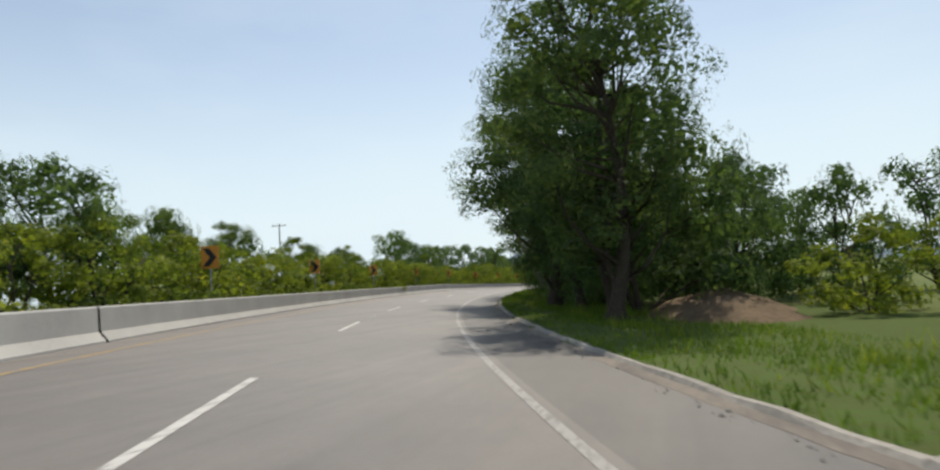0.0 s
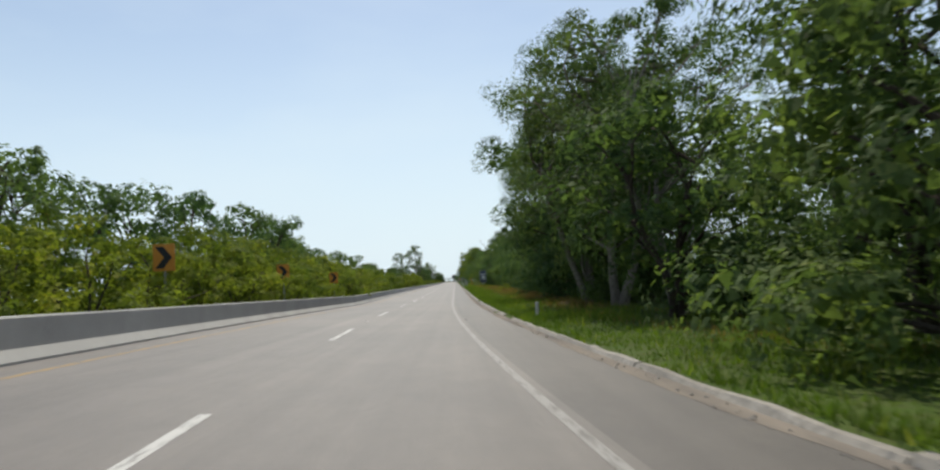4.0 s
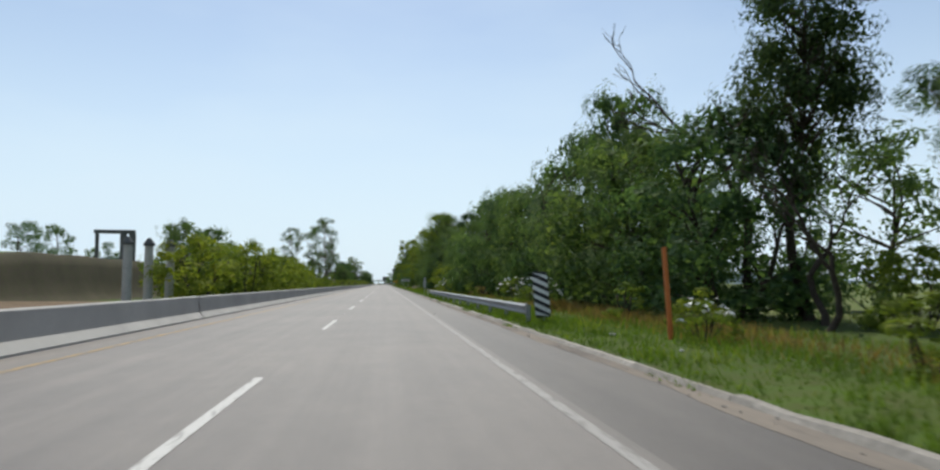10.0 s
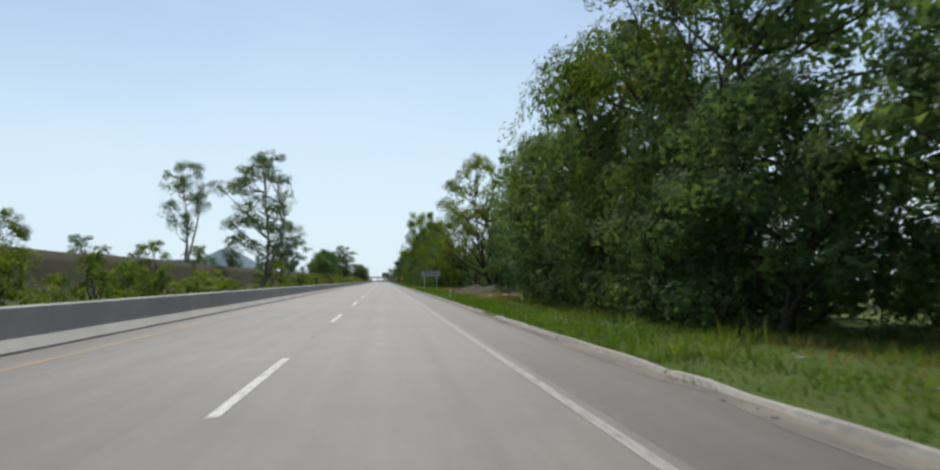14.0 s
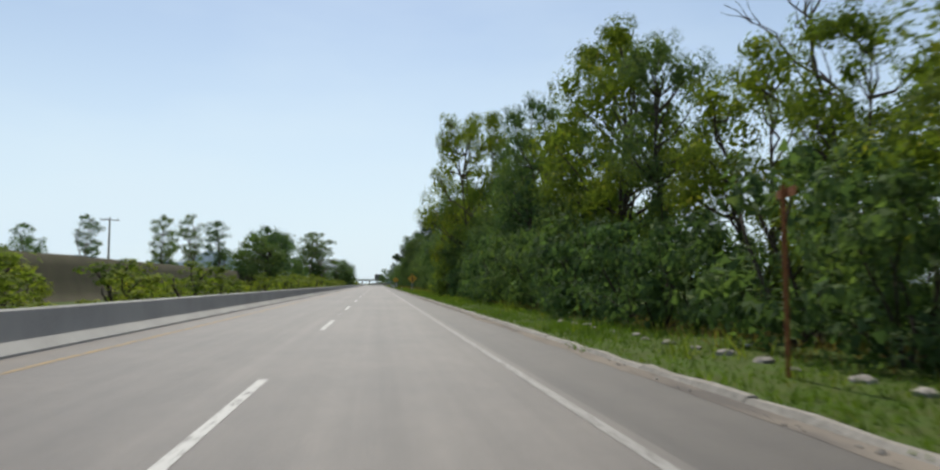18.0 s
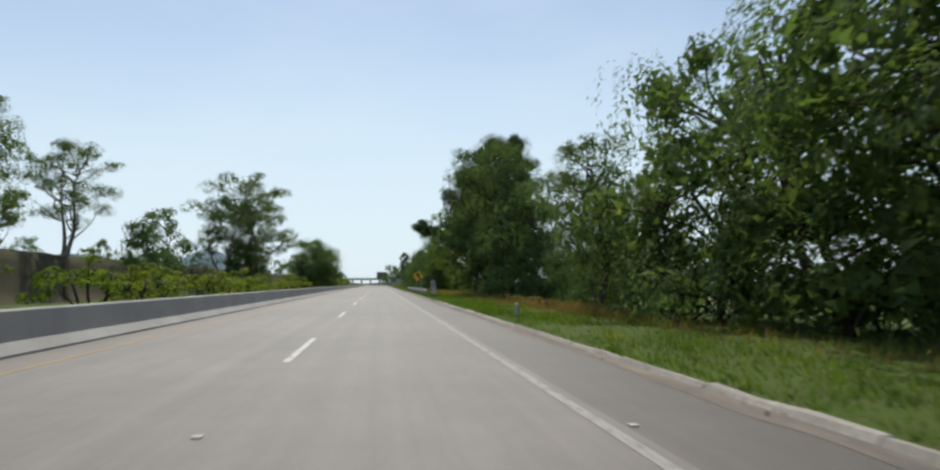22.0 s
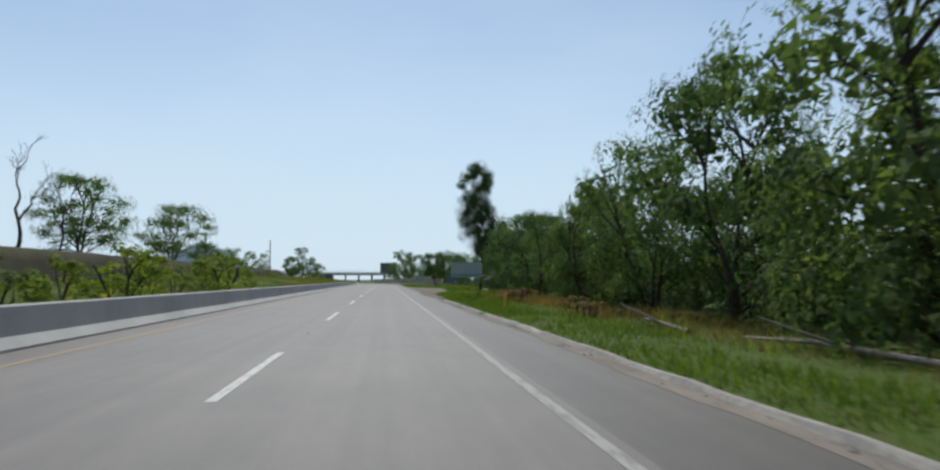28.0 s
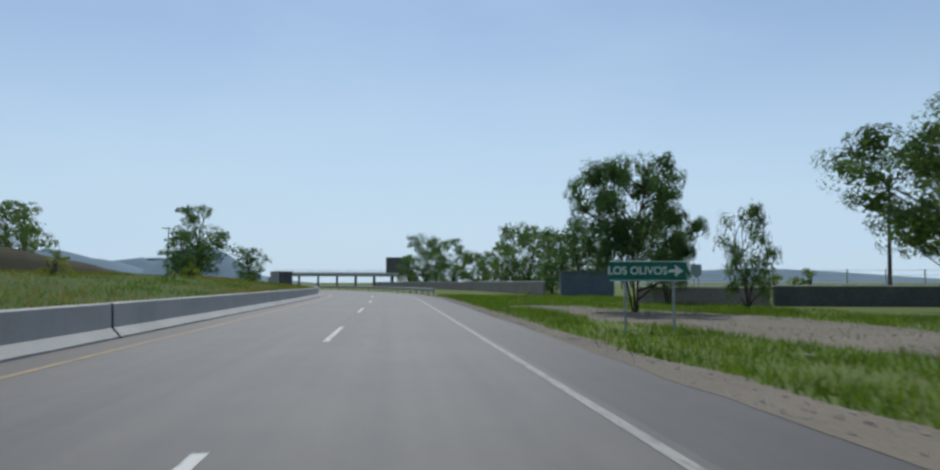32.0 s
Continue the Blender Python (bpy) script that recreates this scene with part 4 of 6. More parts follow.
part("post", rod((0, 0.03, -0.2), (0, 0.03, 2.45), 0.035, sides=8), M_RUST, rusty)
part("plate", panel(0.6, 0.12, 0, 2.35), M_RUST, rusty)


# ---------------------------------------------------------------- field fences
def field_fence(s0, s1, u, step, h, label):
    """Short leaning posts with three strands of wire."""
    ob = tagged(new("field_fence"), label, "fence", "field fences")
    rng = random.Random(int(s0))
    mesh = bm_mesh("fence_post", rod((0, 0, -0.2), (0, 0, h), 0.07, 0.055, 7), M_PALE_BARK)
    for s in np.arange(s0, s1 + 0.1, step):
        part("fence_post", mesh, None, ob, m=stand(s, u, -0.05) @ pose(0, 0, 0, rng.uniform(-5, 5), rng.uniform(-5, 5), rng.uniform(0, 360)))
    for z in (0.35, 0.7, h - 0.1):
        part("wire", sweep("wire", [(u + x, z + q) for x, q in ((-0.08, 0), (-0.068, 0.012), (-0.056, 0))], s0, s1, step, M_POST, closed=True), None, ob)


field_fence(404, 470, 17.5, 2.6, 1.25, "old timber post and wire fence beside a sunlit field")
field_fence(554, 622, 16.0, 2.8, 1.2, "old timber post and wire fence behind the trees")
field_fence(644, 700, 15.0, 3.0, 1.1, "low timber post and wire fence along a crop field")
field_fence(744, 800, 14.0, 3.2, 1.2, "leaning timber post and wire fence under pepper trees")


# ---------------------------------------------------------------- guard rails
def w_beam(s0, s1, u, top):
    """The folded steel beam, closed into a thin sheet."""
    face = [(0.0, 0.0), (-0.075, -0.038), (-0.088, -0.055), (-0.088, -0.095), (-0.03, -0.130), (-0.03, -0.205), (-0.088, -0.245), (-0.088, -0.268), (-0.03, -0.302), (0.0, -0.31)]
    prof = [(u + x, top + z) for x, z in face] + [(u + x + 0.006, top + z) for x, z in face[::-1]]
    return sweep("beam", prof, s0, s1, 2.0, M_STEEL, closed=True)


def guard_rail(s0, s1, u, label, top):
    ob = tagged(new("guard_rail"), label, "guard rail", "guard rails")
    part("beam", w_beam(s0, s1, u, top), None, ob)
    post_mesh = bm_mesh("rail_post", box(0.12, 0.10, top + 0.21, (0, 0, top / 2 - 0.145), 0.01), M_POST)
    s = s0 + 0.3
    while s < s1:
        part("rail_post", post_mesh, None, ob, m=stand(s, u + 0.10, 0.0))
        s += 3.81
    for s, turn in ((s0 + 0.02, -6), (s1 - 0.02, 6)):
        part("terminal", box(0.05, 0.5, 0.34, (0, 0, 0), 0.02), M_STEEL, ob, "flat flared end piece", stand(s, u - 0.02, top - 0.155, turn))


guard_rail(271.2, 315.4, 4.15, "galvanised steel guard rail on posts beside the shoulder", 0.67)
guard_rail(638.6, 681.9, 4.15, "galvanised steel guard rail on posts before open fields", 0.70)
guard_rail(924.0, 1040.0, 4.4, "galvanised steel guard rail round the outside of the bend", 0.70)


def striped_marker(s, u):
    ob = thing("object_marker", stand(s, u, 0.1, -8) @ pose(0, 0, 0, 0, -5, 0), "black and white diagonally striped hazard board at the rail end", "hazard marker", "striped hazard boards")
    post(ob, 0, 0.9, M_POST, 0.04)
    plate = part("board", panel(0.46, 1.40, 0, 0.85), M_BLACK, ob)
    for i in range(6):
        z = 0.12 + i * 0.26
        pts = [(-0.23, z + 0.13), (-0.23, z + 0.26), (0.23, z), (0.23, z - 0.13)]
        pts = [(x, min(max(q, 0.16), 1.54)) for x, q in pts]
        part("stripe", outline(pts, 0.005, z0=-0.022), M_WHITE, plate)


striped_marker(271.6, 4.75)
striped_marker(638.2, 4.75)


# ---------------------------------------------------------------- far bank, hills, structures on the left
BANK_U = [-62, -45, -34, -27, -23.6, -23.0, -22.7, -22.4, -22.1, -21.6, -20.4]
BANK_Z = [3.0, 3.2, 3.2, 3.4, 3.45, 3.3, 2.6, 1.6, 0.7, 0.1, -0.1]


def far_height(s, u):
    z = float(np.interp(u, BANK_U, BANK_Z)) * float(np.interp(s, [252, 300, 900, 960], [0.0, 1, 1, 0.0]))
    return z - 0.05 + (0.14 * noise.noise((s * 0.25, u * 0.5, 9.0)) + 0.10 * noise.noise((s * 0.07, u * 0.2, 3.0))) * (1 if z > 0.2 else 0)


strip_ground("far_embankment", BANK_U[4:], 252, 960, 2.0, M_BANK, far_height, "dark earth embankment running beside the highway", "embankment")
strip_ground("embankment_top", BANK_U[:5], 252, 960, 4.0, M_GROUND, far_height, "grassy top of the embankment beside the highway", "embankment")


def dirt_ramp():
    verts, faces = [], []
    for i, s in enumerate(np.linspace(250, 300, 12)):
        for u, z in ((-20.8, 0.0), (-19.6, 0.75), (-16.0, 0.7), (-13.6, 0.0)):
            k = float(np.interp(s, [250, 262, 270, 285, 300], [0.05, 1.4, 1.3, 0.6, 0.08]))
            verts.append(at(s, u, z * k + 0.02))
    for i in range(11):
        for j in range(3):
            a = i * 4 + j
            faces.append((a, a + 1, a + 5, a + 4))
    tagged(new("dirt_ramp", mesh_of("dirt_ramp", verts, faces, M_SOIL, True)), "bare brown dirt ramp beside the embankment", "ramp", kind="structure")


dirt_ramp()


def gate_pillars():
    for x in (-0.75, 0.0, 0.8):
        ob = thing("gate_pillar", stand(292 + x * 1.5, -13.3 + x, 0.0, 10), "weathered round concrete pillar with a dark cap", "pillar", "gate pillars")
        bm = rod((0, 0, -0.1), (0, 0, 3.4), 0.26, 0.23, 14)
        part("shaft", bm, M_POST_CONC, ob)
        cap = rod((0, 0, 3.4), (0, 0, 3.55), 0.31, 0.31, 14)
        rod((0, 0, 3.55), (0, 0, 3.85), 0.28, 0.08, 14, cap)
        part("cap", cap, M_DARK_CONC, ob)


gate_pillars()


def portal_frame():
    ob = thing("portal_frame", stand(360, -40, 3.3, 8), "dark concrete portal frame standing on the embankment", "frame structure")
    for x in (-2.4, 1.2, 2.4):
        part("column", box(0.45 if x < 1 else 0.9, 0.5, 5.4, (x, 0, 2.7), 0.03), M_DARK_CONC, ob)
    part("beam", box(5.6, 0.6, 0.55, (0, 0, 5.67), 0.03), M_DARK_CONC, ob)


portal_frame()


def utility_pole(s, u, h, z=0.0, arms=1, turn=0.0, lean=0.0):
    ob = thing("utility_pole", stand(s, u, z, turn) @ pose(0, 0, 0, 0, lean), "tall dark utility pole with cross arms", "utility pole", "utility poles")
    part("pole", rod((0, 0, -0.5), (0, 0, h), 0.15, 0.09, 10), M_WOOD_POLE, ob)
    for i in range(arms):
        za = h - 0.35 - 1.7 * i
        arm = part("cross_arm", box(2.4 if i == 0 else 1.9, 0.10, 0.12, (0, -0.1, za), 0.01), M_WOOD_POLE, ob)
        for x in (-1.05, -0.45, 0.95) if i == 0 else (-0.8, 0.8):
            part("insulator", rod((x, -0.1, za + 0.06), (x, -0.1, za + 0.26), 0.05, 0.035, 8), M_DARK_CONC, arm)
    return ob


for s, u, h in ((843, -24.6, 4.6), (900, -25.0, 6.6), (992.6, -20.8, 9.0), (1029, -36.0, 11), (560, -36, 7.0), (745, -30, 6.0), (690, 15.8, 5.4), (120, -40, 13)):
    utility_pole(s, u, h, ground_at(s, u), 0 if s == 900 else 1, 15)
utility_pole(900, 34.0, 8.8, 0.0, 2, -60, 1.5)
utility_pole(972, 62, 9.0, 0.0, 1, -60)


def hill(x, y, h, rx, ry, label):
    n, k = 28, 12
    verts, faces = [], []
    for i in range(n):
        for j in range(k):
            a, t = 2 * math.pi * i / n, j / (k - 1)
            w = 1 + 0.25 * noise.noise((math.cos(a) * 1.5, math.sin(a) * 1.5, x * 0.01))
            z = h * (0.5 + 0.5 * math.cos(t * math.pi)) ** 0.8 * (1 + 0.18 * noise.noise((t * 3 + x, math.cos(a) * 2, math.sin(a) * 2)))
            verts.append((x + math.cos(a) * rx * t * w, y + math.sin(a) * ry * t * w, z - 1.0))
    for i in range(n):
        for j in range(k - 1):
            a, b = i * k + j, ((i + 1) % n) * k + j
            faces.append((a, b, b + 1, a + 1))
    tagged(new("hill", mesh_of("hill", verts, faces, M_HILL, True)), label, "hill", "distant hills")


hill(-640, 3300, 122, 250, 300, "distant rounded hill, blue-grey haze painted into its colour")
hill(-1150, 3350, 105, 520, 300, "distant low ridge, blue-grey haze painted into its colour")
hill(-950, 3700, 90, 700, 300, "distant low ridge, blue-grey haze painted into its colour")
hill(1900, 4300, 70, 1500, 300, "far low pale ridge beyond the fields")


# ---------------------------------------------------------------- the end of the road
def wall_run(points, h, thick, label, name, mat=M_WALL, cap=True):
    """A wall through plan points (s, u), with a cap."""
    ob = tagged(new(name), label, "wall", kind="structure")
    for (s0, u0), (s1, u1) in zip(points, points[1:]):
        p, q = at(s0, u0, 0), at(s1, u1, 0)
        way = q - p
        m = Matrix.Translation(p) @ pose(0, 0, 0, 0, 0, math.degrees(math.atan2(way.y, way.x)))
        part("wall_panel", box(way.length - 0.01, thick, h + 0.2, (way.length / 2, 0, h / 2 - 0.1), 0.01), mat, ob, m=m)
        if cap:
            part("cap", box(way.length, thick + 0.12, 0.09, (way.length / 2, 0, h + 0.045), 0.015), M_CAP, ob, m=m)


wall_run([(899, 15.5), (893, 21.2)], 0.95, 0.25, "low pinkish rendered wall with a pale cap", "wall_garden")
wall_run([(893, 21.4), (889, 36), (884, 60)], 1.05, 0.3, "low dark stone wall with a pale cap", "wall_field", M_DARK_CONC)
wall_run([(925, 16.1), (940, 17.3), (961, 21.9), (991, 31.2), (1024, 43.7)], 1.35, 0.25, "long grey wall with a white cap outside the bend", "wall_bend", M_WALL)


def shed():
    ob = thing("shed", stand(920.2, 18.8, 0, -14), "small windowless blue-grey block shed with a flat roof", "shed")
    part("block", box(5.0, 3.6, 2.3, (0, 0, 1.1), 0.03), M_BLUE_WALL, ob)
    part("roof_slab", box(5.3, 3.9, 0.14, (0, 0, 2.32), 0.03), M_DARK_CONC, ob)


shed()


def fence():
    ob = tagged(new("wire_fence"), "tall wire fence on thin concrete posts beyond the wall", "fence", kind="structure")
    p, q = at(923.6, 24.6, 0), at(905, 100, 0)
    n = 22
    post_mesh = bm_mesh("fence_post", box(0.10, 0.10, 2.7, (0, 0, 1.25), 0.01), M_POST_CONC)
    for i in range(n + 1):
        part("fence_post", post_mesh, None, ob, m=Matrix.Translation(p.lerp(q, i / n)))
    for z in (0.5, 1.0, 1.5, 2.0, 2.5):
        part("wire", rod(p + Vector((0, 0, z)), q + Vector((0, 0, z)), 0.018, sides=5), M_POST, ob)


fence()


def overpass():
    ob = thing("overpass", pose(-14, 1125, 0, 0, 0, 6), "far pale concrete overpass with piers and metal railing", "bridge")
    part("deck", box(60, 7, 1.0, (0, 0, 4.1), 0.05), M_CONCRETE, ob)
    part("parapet", box(60, 0.25, 0.5, (0, -3.4, 4.85), 0.03), M_CAP, ob)
    for i in range(9):
        part("pier", box(0.7, 4, 3.8, (-28 + 7 * i, 0, 1.8), 0.05), M_DARK_CONC, ob)
    for z in (5.5, 5.9):
        part("rail", box(60, 0.08, 0.08, (0, -3.4, z)), M_CAP, ob)
    for i in range(21):
        part("rail_post", box(0.1, 0.1, 1.0, (-29 + 2.9 * i, -3.4, 5.5)), M_CAP, ob)


overpass()


def billboard(m, w, h, z, label):
    ob = thing("billboard", m, label, "billboard", "billboards")
    part("board", box(w, 0.3, h, (0, 0, z + h / 2), 0.03), M_DARK_CONC, ob)
    for x in (-w * 0.3, w * 0.3):
        part("leg", rod((x, 0.3, -0.3), (x, 0.3, z + 0.2), 0.16, sides=10), M_POST, ob)


billboard(pose(1.6, 1076, 0, 0, 0, -2), 7.5, 4.9, 4.3, "large dark billboard on legs seen from behind")


# ---------------------------------------------------------------- vehicles far ahead
def wheel_of(parent, x, y, r, w):
    bm = bmesh.new()
    bmesh.ops.create_cone(bm, cap_ends=True, segments=18, radius1=r, radius2=r, depth=w, matrix=pose(x, y, r, 0, 90, 0))
    bmesh.ops.bevel(bm, geom=[e for e in bm.edges if len(e.link_faces) == 2 and e.calc_face_angle() > 1], offset=0.03, segments=2, affect="EDGES")
    wh = part("wheel", bm, M_RUBBER, parent)
    part("rim", rod((x - w / 2 - 0.01, y, r), (x + w / 2 + 0.01, y, r), r * 0.55, sides=14), M_STEEL, wh)


def box_truck(s, u, body_mat, label):
    ob = thing("truck", stand(s, u, 0.0), label, "truck")
    part("cargo_box", box(2.35, 5.2, 2.4, (0, 0, 2.05), 0.06), body_mat, ob)
    part("rear_door", box(2.1, 0.04, 2.1, (0, -2.61, 2.05), 0.01), M_GREY_PANEL if body_mat is M_CAR_WHITE else M_DARK_CONC, ob)
    cab = box(2.15, 1.7, 1.7, (0, 3.55, 1.35), 0.18)
    part("cab", cab, M_CAR_DARK, ob)
    part("windscreen", box(1.9, 0.05, 0.7, (0, 4.40, 1.7), 0.02), M_CAR_GLASS, ob)
    part("chassis", box(0.9, 7.0, 0.25, (0, 0.7, 0.72), 0.02), M_BLACK, ob)
    part("bumper", box(2.2, 0.14, 0.22, (0, -2.62, 0.55), 0.03), M_POST, ob)
    for x in (-0.95, 0.95):
        part("tail_lamp", box(0.22, 0.05, 0.14, (x, -2.70, 0.72), 0.01), M_TAIL, ob)
        wheel_of(ob, x, -1.5, 0.45, 0.34)
        wheel_of(ob, x, 3.3, 0.45, 0.28)


def van(s, u, mat, label):
    ob = thing("van", stand(s, u, 0.0), label, "van")
    bm = bmesh.new()
    pts = [(-2.3, 0.35), (-2.35, 1.0), (-2.2, 1.85), (-1.9, 1.95), (0.9, 1.95), (1.35, 1.8), (2.0, 1.15), (2.6, 0.95), (2.65, 0.35)]
    left, right = [bm.verts.new((-0.92, y, z)) for y, z in pts], [bm.verts.new((0.92, y, z)) for y, z in pts]
    bm.faces.new(left)
    bm.faces.new(right[::-1])
    for i in range(len(pts)):
        bm.faces.new((left[i], right[i], right[(i + 1) % len(pts)], left[(i + 1) % len(pts)]))
    bmesh.ops.recalc_face_normals(bm, faces=bm.faces)
    bmesh.ops.bevel(bm, geom=list(bm.edges), offset=0.06, segments=2, affect="EDGES")
    part("body", bm, mat, ob)
    part("rear_window", box(1.5, 0.03, 0.55, (0, -2.30, 1.45), 0.02, (-10, 0, 0)), M_CAR_GLASS, ob)
    part("bumper", box(1.8, 0.12, 0.2, (0, -2.38, 0.48), 0.04), M_BLACK, ob)
    for x in (-0.8, 0.8):
        part("tail_lamp", box(0.14, 0.05, 0.4, (x, -2.36, 1.05), 0.02), M_TAIL, ob)
        wheel_of(ob, x, -1.4, 0.33, 0.22)
        wheel_of(ob, x, 1.6, 0.33, 0.22)


box_truck(985, -3.4, M_CAR_DARK, "dark box truck driving ahead in the bend")
van(1012, 0.1, M_CAR_DARK, "dark grey van ahead on the highway")
# ---------------------------------------------------------------- planting, from the first bend to the last
lay = random.Random(21)


def row_of(shapes, u, pairs, spread=0.8, wide=(0.95, 1.2)):
    """Trees at (s, height) pairs, about u metres right of the lane."""
    for i, (s, h) in enumerate(pairs):
        tree(shapes[i % len(shapes)], s + lay.uniform(-0.8, 0.8), u + lay.uniform(-spread, spread), h * lay.uniform(0.96, 1.05), lay.uniform(*wide))


def fill(shape, s0, s1, step, u0, u1, h0, h1, wide=(0.9, 1.2)):
    s = s0
    while s < s1:
        tree(shape, s, lay.uniform(u0, u1), lay.uniform(h0, h1), lay.uniform(*wide))
        s += step * lay.uniform(0.75, 1.25)


# the bend, inner side: tall dark trees close to the kerb
tree("tall", 34, 7.0, 13.5, 1.15, 2)
tree("tall", 37.5, 8.0, 14.0, 1.15, 1)
tree("pepper", 41, 9.9, 10.5, 0.95)
tree("tall", 47, 8.2, 14.0, 1.0, 1)
tree("tall", 56, 7.8, 15.0, 1.5, 2)
tree("tall", 50.5, 7.1, 15.5, 1.35, 0)
tree("pepper", 53, 10.4, 10.0, 0.95)
tree("pepper", 75, 9.2, 11.0, 0.85, 2)
tree("sparse", 72, 13.2, 13.0, 1.1, 2)
tree("tall", 81, 12.5, 14.5, 1.2, 1)
tree("sparse", 69.5, 8.2, 14.0, 1.75, 0)
tree("tall", 78, 8.6, 13.5, 1.55, 2)
row_of(["pepper"], 9.5, [(60, 8), (86, 8.5), (99, 9.5), (113, 9), (127, 8)], 0.6, (1.25, 1.45))
row_of(["tall"], 11.5, [(84, 12), (95, 13), (107, 13), (118, 12)], 1.0, (1.1, 1.3))
tree("sparse", 137.5, 9.9, 14.5, 1.4, 1)
tree("sparse", 140.5, 9.2, 15.0, 1.25, 2)
tree("sparse", 132, 11.0, 13.5, 1.1, 0)
tree("tall", 144.5, 12.0, 14.0, 1.25, 0)
tree("tall", 152, 9.4, 14.5, 1.4, 1)
tree("tall", 149, 13.6, 13.0, 1.2, 3)
tree("sparse", 157, 10.6, 14.5, 1.2, 0)
tree("pepper", 145.5, 13.4, 9.6, 1.0)
tree("pepper", 153.5, 13.8, 10.0, 1.0)
tree("pepper", 142, 13.6, 9.0, 1.0)
row_of(["pepper"], 11.0, [(141, 6.5), (148, 7), (156, 7.5), (161, 8)], 0.8)
tree("tall", 168.4, 10.0, 14.0, 0.9, 2)
tree("tall", 171.5, 13.6, 12.5, 1.0, 0)
tree("pepper", 166, 13.0, 9.0, 0.9)
fill("far", 46, 84, 8, 18, 27, 6, 7.5)
fill("far", 84, 165, 11, 17, 26, 8, 11)

tree("pepper", 45, 15.5, 7.6, 1.0)
tree("pepper", 51, 18.0, 8.8, 1.0)
tree("pepper", 48, 13.0, 7.8, 0.9)
tree("pepper", 40, 18.5, 6.2, 0.9)
tree("thicket", 33, 15.5, 3.4, 1.2)
tree("thicket", 31, 18.5, 4.0, 1.2)

# long straight: dense pepper trees behind a wide verge
row_of(["pepper", "pepper", "open", "pepper"], 12.8,
       [(164, 7.0), (171, 7.6), (179, 8.2), (187, 8.4), (195, 8.4), (203, 9.0), (211, 9.2), (219, 9.2), (227, 9.2), (235, 9.4)], 0.9, (1.12, 1.35))
row_of(["pepper", "open"], 13.0, [(243, 8.0), (250, 8.2), (257, 6.8)], 0.8, (1.0, 1.2))
tree("sparse", 263, 13.0, 7.5, 1.1, 0)
tree("bare", 266, 14.0, 7.0, 1.3, 0)
tree("bare", 270.5, 13.2, 6.0, 1.3, 1)
tree("bare", 261, 11.8, 4.6, 1.2, 2)
tree("thicket", 268, 14.5, 2.6, 1.2)
# tall dark trees standing well behind them
for s, u, h, w, v in ((226, 23.0, 14.5, 1.1, 0), (233, 22.5, 15.5, 1.0, 1), (240, 24.0, 17.0, 0.9, 2), (247, 26.0, 19.5, 0.85, 0), (258, 22.5, 13.5, 1.0, 0), (267, 20.4, 17.6, 1.0, 1)):
    tree("dark" if h > 17.2 else "tall", s, u, h, w, v)
tree("pepper", 290, 13.7, 13.2, 0.8, 3)
tree("sparse", 262, 12.8, 10.5, 0.85, 1)
tree("dark", 273.5, 14.6, 14.4, 0.82, 2)
tree("bare", 275.5, 13.8, 11.5, 1.0, 0)
tree("bare", 268, 11.6, 5.5, 1.0, 2)
row_of(["pepper", "pepper", "open"], 12.4, [(275, 8.2), (282, 8.8), (289, 9.8), (297, 12.2), (305, 10.4), (313, 10.2), (321, 10.6), (329, 10.9), (337, 9.4)], 0.7, (1.1, 1.3))
fill("far", 172, 345, 11, 18, 26, 7, 9.5)
tree("dark", 351, 12.2, 11.8, 0.72, 0)
tree("bare", 353, 12.2, 7.5, 0.9)
tree("pepper", 346, 12.9, 8.4)
row_of(["pepper", "thicket"], 9.5, [(348, 3.4), (352, 4.0), (357, 3.6), (361, 4.2)], 0.5)
row_of(["pepper"], 11.5, [(356, 4.8), (361, 6.5), (366, 8.5)], 0.5)
row_of(["pepper", "tall", "young"], 10.8, [(371, 12.0), (376, 13.8), (381, 15.2), (386, 14.6), (391, 13.4), (397, 12.6)], 0.8)
row_of(["pepper"], 8.8, [(369, 6.5), (375, 7.0), (381, 7.2), (387, 7.0)], 0.5)
fill("far", 350, 405, 7, 17, 25, 7, 10)
row_of(["tall", "open"], 13.0, [(404, 12.0), (409, 9.0), (414, 12.5), (420, 9.0)], 0.8)
tree("fan", 430.5, 12.0, 15.5, 1.15, 0)
tree("pepper", 428.5, 15.5, 8.6, 1.0)
tree("fan", 449.5, 12.3, 11.5, 1.15, 1)
tree("broad", 529.5, 10.0, 19.0, 0.62, 0)
tree("young", 546, 11.5, 16.0, 0.9, 1)
row_of(["open", "pepper"], 14.5, [(426, 6.5), (431, 6.0), (437, 6.8), (444, 6.5)], 0.8)
tree("bare", 491, 23.5, 18.5, 1.1, 0)
tree("bare", 464, 12.2, 13.5, 1.2, 0)
# close wall of trees on a narrow verge
row_of(["young", "young", "pepper"], 9.2, [(453, 6.8), (458, 7.2), (463, 7.8), (469, 8.0)], 0.5, (0.95, 1.1))
row_of(["young", "young", "tall"], 10.0, [(474, 7.8), (479, 8.4), (484, 10.6), (489, 12.6)], 0.4, (0.75, 0.9))
row_of(["young", "pepper", "tall"], 10.2, [(494, 13.0), (499, 10.5), (504, 13.4), (509, 12.5), (514, 10.5), (519, 12.8), (524, 11.0)], 0.6, (0.72, 0.88))
row_of(["pepper"], 9.2, [(494, 6.5), (506, 7.0), (518, 7.0), (530, 7.0)], 0.4, (1.1, 1.3))
